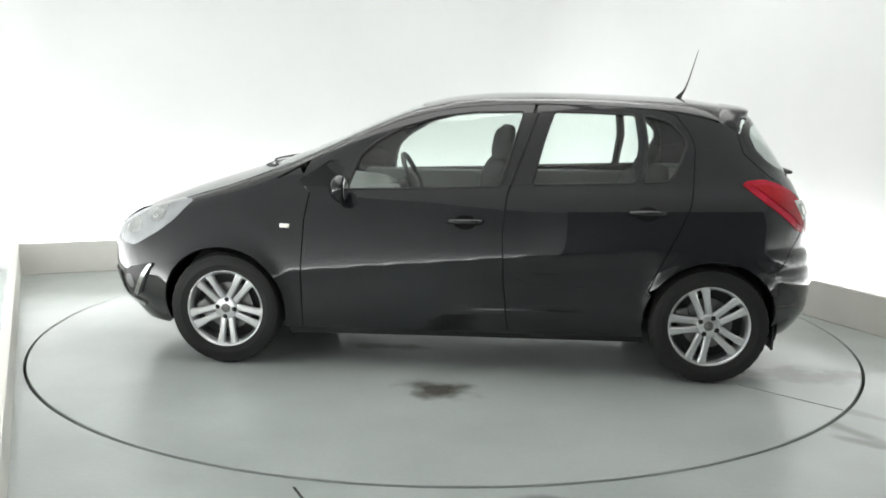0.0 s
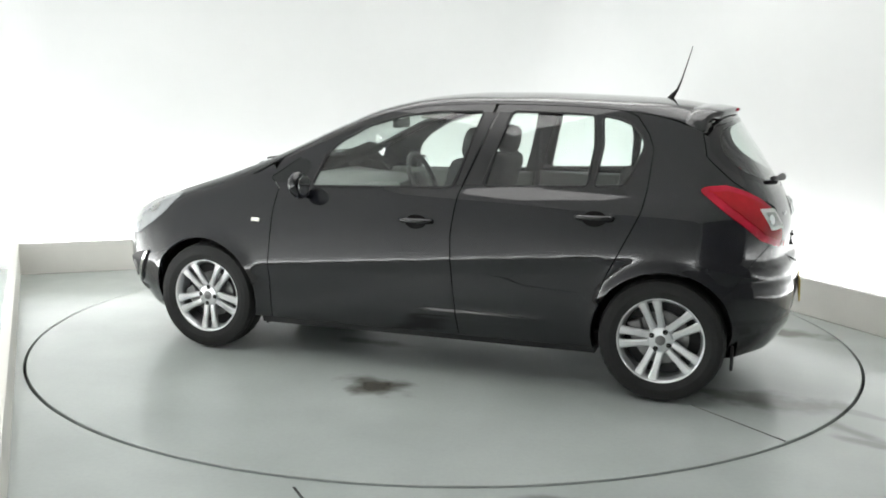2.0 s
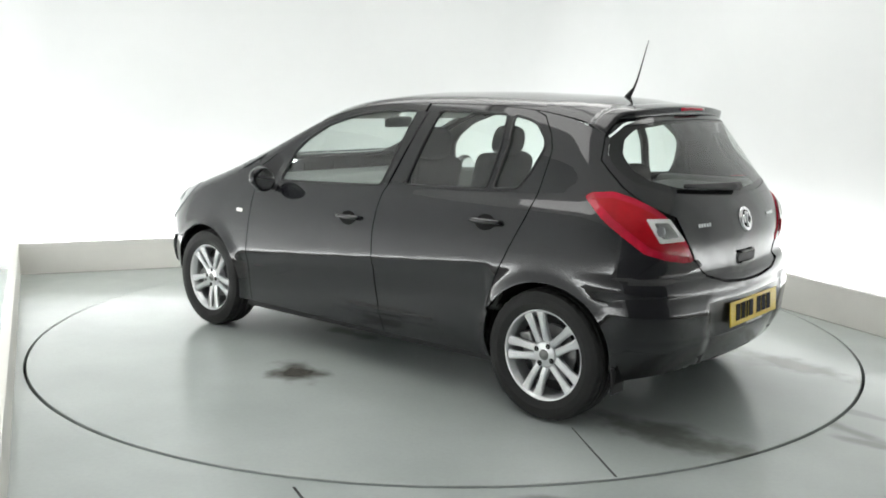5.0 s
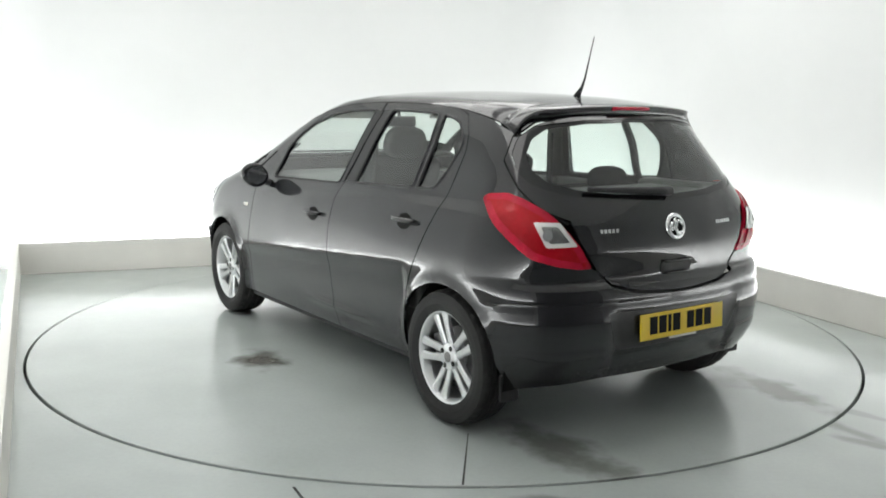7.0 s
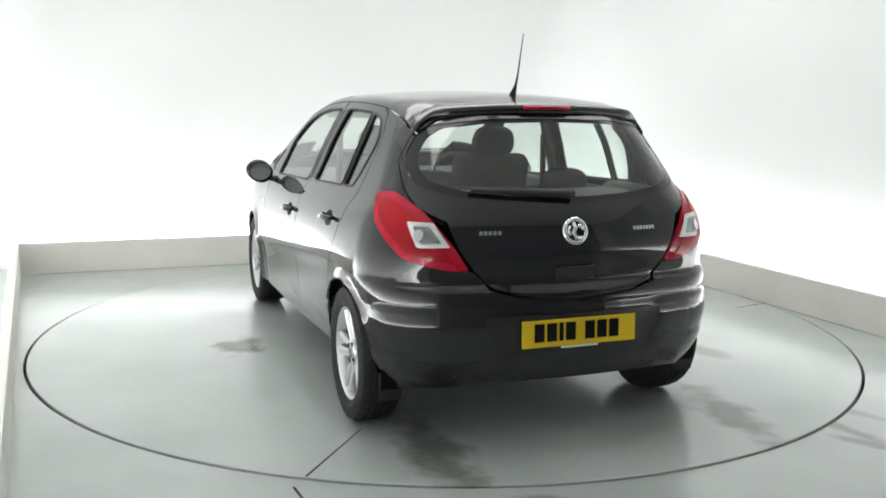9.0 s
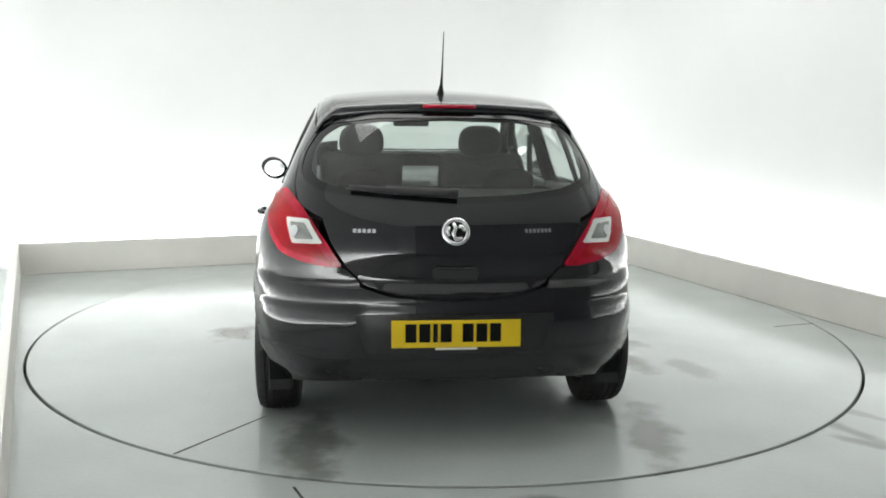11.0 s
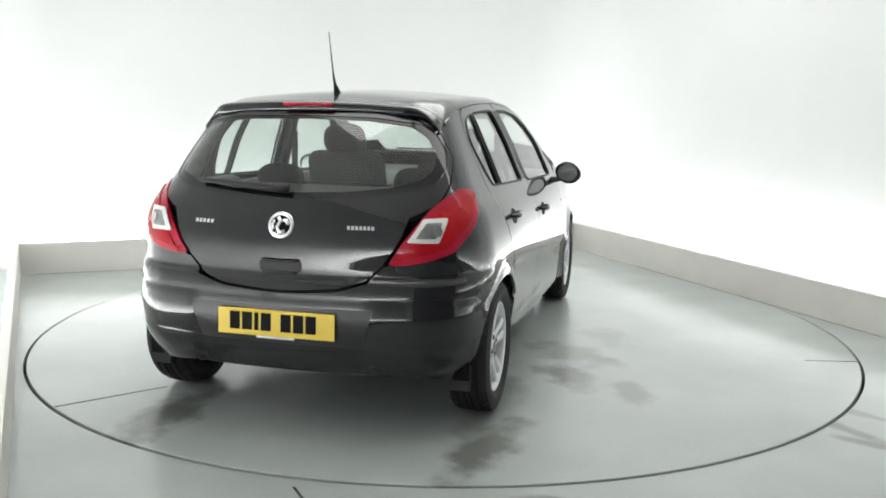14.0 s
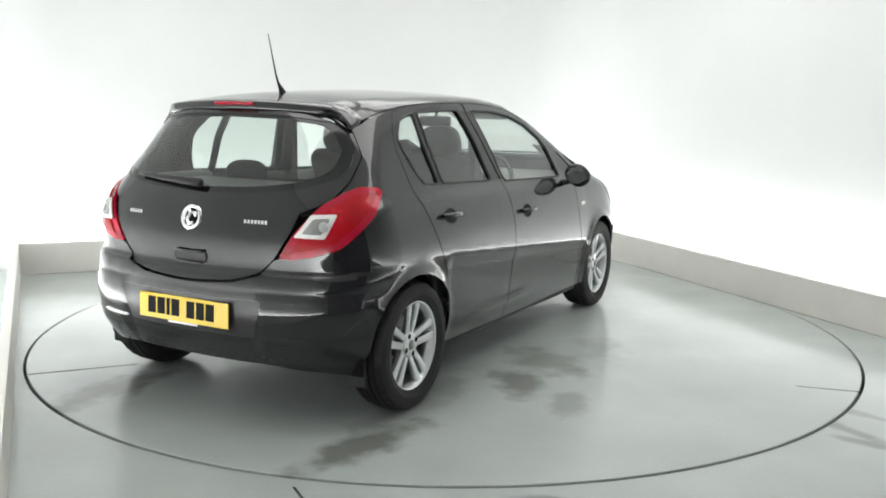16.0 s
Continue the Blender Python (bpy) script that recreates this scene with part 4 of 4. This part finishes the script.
        # headlamp, fog lamp
        hl = panel("headlamp", rounded(flank(lamp_head), 2), M_HEAD, car, flip=flip, step=0.035, off=0.004, depth=0.012, crown=0.008, label="large clear headlamp")
        for cx, cz, cy, cr in ((1.60, 0.785, 0.70, 0.040), (1.72, 0.71, 0.62, 0.045)):
            disc = [(u_of(cx, cy) + cr * math.cos(k * math.pi / 9), cz + cr * math.sin(k * math.pi / 9)) for k in range(18)]
            panel("lamp_reflector", disc, M_REFLECTOR, hl, flip=flip, step=0.025, off=0.0125, depth=0.003, label="mirrored headlamp bowl")
        fog = [(1.775, 0.400), (1.755, 0.450), (1.690, 0.492), (1.560, 0.530), (1.575, 0.490), (1.655, 0.342), (1.71, 0.312), (1.765, 0.330)]
        fp = panel("fog_lamp_recess", rounded(fog, 2, near=0.05), M_TRIM, car, flip=flip, step=0.03, off=0.004, depth=0.008, label="black recess round the fog lamp")
        panel("fog_lamp_trim", rounded([(1.556, 0.526), (1.580, 0.520), (1.706, 0.334), (1.678, 0.330)], 1, near=0.05), M_REFLECTOR, fp, flip=flip, step=0.03, off=0.010, depth=0.006, label="slanted silver fin")
        panel("lower_trim", rounded([(1.650, 0.292), (1.664, 0.268), (1.80, 0.292), (1.79, 0.316)], 1, near=0.05), M_REFLECTOR, fp, flip=flip, step=0.03, off=0.008, depth=0.010, label="silver lower lip")
        lens = [(1.715 + 0.030 * math.cos(k * math.pi / 8), 0.405 + 0.040 * math.sin(k * math.pi / 8)) for k in range(16)]
        panel("fog_lamp", lens, M_STEEL, fp, flip=flip, step=0.03, off=0.007, depth=0.004, label="round grey fog lamp")
        panel("pillar_foot", [(0.84, 0.48), (1.16, 0.48), (1.12, 0.70), (0.84, 0.70)], M_PAINT, car, cast=cast_down, flip=flip, step=0.04, off=-0.004, depth=0.01)
        panel("pillar_gusset", flank([(1.12, 0.93), (1.12, 0.975), (0.98, 1.02), (0.87, 1.05), (0.82, 0.99), (0.88, 0.93)]), M_PAINT, car, flip=flip, step=0.04, off=-0.006, depth=0.01)
        brk = arc(WHEEL_X, AXLE_Z, ARCH_R + 0.003, 25, 62, 10) + arc(WHEEL_X, AXLE_Z, ARCH_R + 0.07, 62, 25, 10)
        panel("bumper_bracket", flank(brk), M_PAINT, car, flip=flip, step=0.03, off=-0.005, depth=0.01)
        # darker brake light zone inside the lens
        panel("brake_lens", inset(rounded(tl, 2, near=0.04), 0.030), M_REDDARK, lamp, flip=flip, step=0.03, off=0.0150, depth=0.003, label="darker red brake light zone")
        # side repeater
        part("side_repeater", new_box((0.925, (-1 if flip else 1) * (cast_round([(0.925, 0.752)])[0][1] + 0.002), 0.752), (0.052, 0.012, 0.022), 0.005), M_AMBER, car, "clear rectangular side repeater")
        build_mirror(fd, flip)
        # arch liners and flaps
        for wx in (WHEEL_X, -WHEEL_X):
            bm = bmesh.new()
            sg = -1 if flip else 1
            a0 = [bm.verts.new((wx + 0.345 * math.cos(a), sg * 0.76, AXLE_Z + 0.345 * math.sin(a))) for a in np.linspace(radians(-12), radians(192), 28)]
            a1 = [bm.verts.new((v.co.x, sg * 0.50, v.co.z)) for v in a0]
            for i in range(27):
                bm.faces.new((a0[i], a0[i + 1], a1[i + 1], a1[i]))
            bm.faces.new(a1)
            part("arch_liner", bm, M_INK, car)
        part("mud_flap", new_box((-1.580, (-1 if flip else 1) * 0.715, 0.235), (0.014, 0.10, 0.12), 0.006), M_TRIM, car)
        part("mud_flap", new_box((0.900, (-1 if flip else 1) * 0.70, 0.205), (0.014, 0.11, 0.09), 0.006), M_TRIM, car)

    # front bumper, round the nose
    mirror = lambda pts, c: [(2 * c - u, z) for u, z in pts[::-1]]
    NOSE_U = HUB + ARC * math.pi / 2
    fb = flank([p for p in arc(WHEEL_X, AXLE_Z, ARCH_R, 44, -14, 8)]) + flank([(1.60, 0.19, 0.74), (1.75, 0.185, 0.66), (1.90, 0.19, 0.42)])
    fb_top = flank([(1.580, 0.545, 0.78), (1.65, 0.62, 0.75), (1.72, 0.675, 0.70), (1.86, 0.67, 0.55), (1.98, 0.68, 0.36)])
    left = fb_top[::-1] + fb
    full = left + mirror(left, NOSE_U)
    panel("front_bumper", inset(full, GAP), M_PAINT, car, step=0.035, off=-0.003)
    low_grille = [(NOSE_U - 0.42, 0.26), (NOSE_U - 0.46, 0.44), (NOSE_U + 0.46, 0.44), (NOSE_U + 0.42, 0.26)]
    panel("lower_grille", rounded(low_grille, 2), M_TRIM, car, step=0.05, off=0.004)
    # bonnet front edge panel with the upper grille
    gp = [(u_of(1.86, 0.55), 0.66), (u_of(1.98, 0.36), 0.685), (NOSE_U, 0.69)]
    top3 = [(u_of(1.86, 0.40), 0.757), (u_of(1.93, 0.2), 0.765), (NOSE_U, 0.768)]
    left = top3[::-1] + gp
    panel("grille_panel", left + mirror(gp, NOSE_U)[1:] + mirror(top3, NOSE_U)[:-1], M_PAINT, car, step=0.05)
    panel("grille", [(NOSE_U - 0.3, 0.655), (NOSE_U - 0.3, 0.70), (NOSE_U + 0.3, 0.70), (NOSE_U + 0.3, 0.655)], M_TRIM, car, step=0.06, off=0.004)
    panel("grille_bar", [(NOSE_U - 0.32, 0.70), (NOSE_U - 0.32, 0.725), (NOSE_U + 0.32, 0.725), (NOSE_U + 0.32, 0.70)], M_CHROME, car, step=0.06, off=0.007)

    # tail: gate with its glass, and the bumper
    TAIL_U = -(HUB + ARC * math.pi / 2)
    # left edge from the spoiler down to the latch, then mirrored
    gl = flank([(-1.405, 1.262, 0.60), (-1.425, 1.16, 0.66), (-1.535, 1.052, 0.655), (-1.63, 0.98, 0.62)]) + tailpts([(0.53, 0.93, -1.72), (0.49, 0.84, -1.74), (0.43, 0.735, -1.77), (0.37, 0.675, -1.79), (0.25, 0.640, -1.82), (0.10, 0.628, -1.84)]) + [(TAIL_U, 0.625)]
    # black bead added behind each gate edge, keeping the gap dark as shade
    for flip in (False, True):
        ribbon("gate_gap_backing", dense([(hind_corner[0] + 0.004, hind_corner[1] - 0.004)] + [(u + 0.004, z) for u, z in gl[:5]], 0.04), M_INK, car, 0.010, flip, -0.016)
    roof3 = cast_down(hind)
    gtop = [(u_of(p[0], p[1]) if p[1] > 1e-6 else TAIL_U, p[2] - 0.014) for p in roof3[: len(roof3) // 2]]
    gtop = [p for p in gtop if p[0] > TAIL_U + 0.01]
    top_mid = (TAIL_U, float(cast_down([(rear_x, 0.0)])[0][2]) - 0.014)
    left = [top_mid] + gtop[::-1] + gl
    gate_out = left + mirror(left, TAIL_U)[1:-1]
    wl = tailpts([(0.0, 1.335, -1.52), (0.30, 1.328, -1.50), (0.53, 1.303, -1.46), (0.60, 1.258, -1.435), (0.640, 1.19, -1.445), (0.645, 1.12, -1.50), (0.62, 1.068, -1.58), (0.50, 1.030, -1.66), (0.30, 1.006, -1.71), (0.0, 0.994, -1.74)])
    wl[0], wl[-1] = (TAIL_U, 1.335), (TAIL_U, 0.994)
    win = wl + mirror(wl, TAIL_U)[1:-1]
    win = rounded(win, 1)
    gate = panel("tailgate", inset(gate_out, GAP), M_PAINT, car, holes=[win], step=0.026)
    clear = rounded([(TAIL_U + (u - TAIL_U) * 0.91, 1.16 + (z - 1.16) * (0.93 if z > 1.16 else 0.84)) for u, z in win], 1)
    glassb = panel("rear_window_border", inset(win, 0.001), M_FRIT, gate, holes=[clear], step=0.05, off=-0.003, depth=0.003, label="glossy black border of the rear window")
    panel("rear_window", inset(clear, -0.002), M_REARGLASS, gate, step=0.08, off=-0.003, depth=0, label="tinted rear window").visible_shadow = False
    # roof spoiler blade over the rear window, and high brake lamp
    bm = bmesh.new()
    rows, lip = [], []
    for y in np.linspace(-0.56, 0.56, 41):
        k = (y / 0.56) ** 2
        xf = -1.34 + 0.05 * k
        zf = float(cast_down([(xf, y)])[0][2])
        zl = 1.394 - 0.10 * y * y - 2.6 * max(0.0, abs(y) - 0.46) ** 1.5
        # the ends sink back into the pillar
        e = min(1.0, max(0.0, (abs(y) - 0.43) / 0.12))
        e = e * e * (3 - 2 * e)
        lo, hi = -1.75, -1.0
        for _ in range(24):
            mid = (lo + hi) / 2
            lo, hi = (lo, mid) if float(form(mid, y, zl - 0.02)) < 0 else (mid, hi)
        xl = (-1.512 + 0.09 * k) * (1 - e) + (lo - 0.004) * e
        th = 0.044 * (1 - e) + 0.016 * e
        lip.append((xl, y, zl))
        xm, zt = (xf + xl) / 2, (zf + zl) / 2
        zm = max(zt + 0.003, float(cast_down([(xm, y)])[0][2]) + 0.0015)
        rows.append([bm.verts.new(p) for p in ((xf, y, zf - 0.002), (xm, y, zm), (xl + 0.02, y, zl + 0.001), (xl, y, zl - 0.006), (xl + 0.006, y, zl - th), (xl + 0.05, y, zl - th - 0.012), (xf, y, zf - 0.060))])
    for a, b in zip(rows, rows[1:]):
        for i in range(7):
            bm.faces.new((a[i], a[(i + 1) % 7], b[(i + 1) % 7], b[i]))
    bm.faces.new(rows[0])
    bm.faces.new(rows[-1][::-1])
    bmesh.ops.recalc_face_normals(bm, faces=bm.faces)
    part("roof_spoiler", bm, M_PAINT, gate, smooth=True)
    hb = [(x - 0.001, y, z - 0.014) for x, y, z in lip if abs(y) < 0.13]
    part("high_brake_lamp", tube(hb, 0.008, 8), M_RED, gate, "slim red high-level brake lamp", smooth=True)
    # handle plate, badge, lettering bars
    panel("gate_handle", rounded([(TAIL_U - 0.088, 0.688), (TAIL_U - 0.092, 0.745), (TAIL_U + 0.092, 0.745), (TAIL_U + 0.088, 0.688)], 2), M_TRIM, gate, step=0.03, off=0.006, depth=0.01)
    for hz, hw in ((0.742, 0.078), (0.692, 0.072)):
        ribbon("handle_lip", [(TAIL_U + hw * (k / 5 - 1), hz + 0.003 * abs(k - 5) / 5) for k in range(11)], M_PAINT, gate, 0.006, False, 0.010)
    c = cast_round([(TAIL_U, 0.888)])[0]
    nrm = Vector(gradient(np.array([c]))[0])
    bm = lathe([(0.001, 0.004), (0.040, 0.004), (0.042, 0.008), (0.049, 0.010), (0.056, 0.007), (0.058, 0.0)], "Y", 40)
    rot = Vector((0, 1, 0)).rotation_difference(nrm).to_matrix().to_4x4()
    bmesh.ops.transform(bm, matrix=Matrix.Translation(c) @ rot, verts=bm.verts)
    bdg = part("badge", bm, M_CHROME, gate, "round chrome badge", smooth=True)
    bm = lathe([(0.001, 0.0055), (0.041, 0.0055)], "Y", 32)
    bmesh.ops.transform(bm, matrix=Matrix.Translation(c) @ rot, verts=bm.verts)
    part("badge_field", bm, M_INK, bdg)
    put = Matrix.Translation(c) @ rot
    for path, r in (([(-0.030, -0.020), (-0.006, -0.030), (0.010, -0.012), (0.004, 0.012), (0.020, 0.028)], 0.010), ([(-0.034, 0.012), (-0.018, 0.024), (-0.004, 0.022)], 0.009), ([(0.022, -0.026), (0.033, -0.008), (0.030, 0.010)], 0.007)):
        pts = [tuple(put @ Vector((px, 0.0075, pz))) for px, pz in path]
        part("badge_emblem", tube(pts, r, 8), M_CHROME, bdg, smooth=True)
    for y0, nb, z0 in ((0.405, 5, 0.888), (-0.285, 7, 0.888)):
        for k in range(nb):
            u = u_of(-1.77, y0 - 0.0205 * k) if y0 > 0 else 2 * TAIL_U - u_of(-1.77, -(y0 - 0.0175 * k))
            w = 0.0062 if y0 > 0 else 0.0052
            panel("lettering_bar", [(u - w, z0 - 0.0075), (u + w, z0 - 0.0075), (u + w, z0 + 0.0075), (u - w, z0 + 0.0075)], M_CHROME, gate, step=0.02, off=0.003, depth=0.003)
    # rear wiper
    wp = tailpts([(-0.012, 1.022, -1.73), (0.12, 1.028, -1.725), (0.28, 1.036, -1.70), (0.41, 1.044, -1.665)])
    p = cast_round(dense(wp, 0.05))
    p = p + gradient(p) * 0.022
    part("rear_wiper", tube([tuple(a) for a in p], 0.012, 8, list(np.linspace(0.020, 0.009, len(p)))), M_TRIM, gate, smooth=True)
    # bumper
    ar_b = flank([p for p in arc(-WHEEL_X, AXLE_Z, ARCH_R, 136, 194, 8)], 0.80)
    bt = flank([(-1.545, 0.565, 0.78), (-1.62, 0.675, 0.74), (-1.70, 0.775, 0.62)]) + tailpts([(0.52, 0.760, -1.75), (0.43, 0.735, -1.77), (0.37, 0.668, -1.79), (0.25, 0.633, -1.82), (0.10, 0.621, -1.84)]) + [(TAIL_U, 0.618)]
    bl = flank([(-1.62, 0.225, 0.74), (-1.70, 0.248, 0.62), (-1.78, 0.272, 0.40)]) + [(TAIL_U, 0.284)]
    left = bt[::-1] + ar_b + bl
    full = left + mirror(left, TAIL_U)[1:-1]
    bump_ob = panel("rear_bumper", inset(full, GAP), M_PAINT, car, step=0.022, depth=0.02, off=0.003)
    panel("bumper_valance", [(TAIL_U - 0.52, 0.315), (TAIL_U - 0.52, 0.272), (TAIL_U, 0.276), (TAIL_U + 0.52, 0.272), (TAIL_U + 0.52, 0.315), (TAIL_U, 0.335)], M_TRIM, bump_ob, step=0.05, off=0.003, depth=0.05)
    panel("plate_recess", rounded([(TAIL_U - 0.33, 0.40), (TAIL_U - 0.365, 0.560), (TAIL_U + 0.365, 0.560), (TAIL_U + 0.33, 0.40)], 2, 0.12), M_BPILLAR, bump_ob, step=0.05, off=0.004, depth=0.008)
    # number plate with plain bars for its characters
    pm = Matrix.Translation((-1.868, 0, 0.487)) @ Matrix.Rotation(radians(3), 4, "Y")
    bm = new_box((0, 0, 0), (0.006, 0.52, 0.111), 0.002)
    bmesh.ops.transform(bm, matrix=pm, verts=bm.verts)
    plate = part("number_plate", bm, M_YELLOW, car, "yellow rear number plate with plain dark bars")
    y = 0.205
    for k in range(7):
        if k == 4:
            y -= 0.033
        wch = 0.044 if k != 2 else 0.018
        bm = new_box((-0.0042, y - wch / 2, 0.004), (0.003, wch, 0.074))
        bmesh.ops.transform(bm, matrix=pm, verts=bm.verts)
        part("plate_bar", bm, M_INK, plate)
        y -= wch + 0.0115
    bm = new_box((-0.002, 0.0, -0.0605), (0.006, 0.17, 0.009), 0.002)
    bmesh.ops.transform(bm, matrix=pm, verts=bm.verts)
    part("plate_strip", bm, M_AMBER, plate, "pale strip under the plate")
    for sg in (1, -1):
        part("bumper_reflector", new_box((-1.70, sg * 0.60, 0.40), (0.02, 0.10, 0.028), 0.006, Matrix.Rotation(radians(-35 * sg), 4, "Z")), M_TRIM, bump_ob)
    # aerial
    ap = cast_down([(-1.18, 0.0)])[0]
    aer = part("aerial", tube([(ap[0] + 0.022, 0, ap[2] - 0.005), (ap[0] + 0.01, 0, ap[2] + 0.016), (ap[0] - 0.012, 0, ap[2] + 0.045), (ap[0] - 0.03, 0, ap[2] + 0.09)], 0.01, 10, [0.019, 0.013, 0.0062, 0.0045]), M_TRIM, car, "thin raked roof aerial", smooth=True)
    part("mast", tube([(ap[0] - 0.03, 0, ap[2] + 0.09), (ap[0] - 0.055, 0, ap[2] + 0.18), (ap[0] - 0.080, 0, ap[2] + 0.272)], 0.003, 8, [0.0042, 0.0028, 0.0020]), M_TRIM, aer, smooth=True)
    build_interior(car)
    # wheels
    wheel = build_wheel()
    wheel.parent = car
    tracks = [(WHEEL_X, 0.735, 0), (-WHEEL_X, 0.735, 0), (WHEEL_X, -0.735, 180), (-WHEEL_X, -0.735, 180)]
    wheel.matrix_basis = pose(tracks[0][0], tracks[0][1], AXLE_Z, 0, 38, 0)
    for k, (wx, wy, turn) in enumerate(tracks[1:]):
        copy_thing(wheel, pose(wx, wy, AXLE_Z, 0, 0, turn) @ pose(0, 0, 0, 0, (18, 5, 66)[k], 0))
    return car


car = build_car()

# ---- motion: car and turntable turn together about the middle ----
CAR_X, CAR_Y = -0.1841, 0.1880


def heading(t):
    d = t - 8.0
    return 117.867 - 7.0918 * d + 0.0012 * d * d + 0.00068 * d**3


def motions():
    times = [0.5 * k for k in range(33)]
    walk(turntable, [(t, pose(0, 0, 0.0045, 0, 0, heading(t))) for t in times])
    walk(car, [(t, pose(0, 0, 0.0053, 0, 0, heading(t)) @ pose(CAR_X, CAR_Y, 0)) for t in times])


motions()
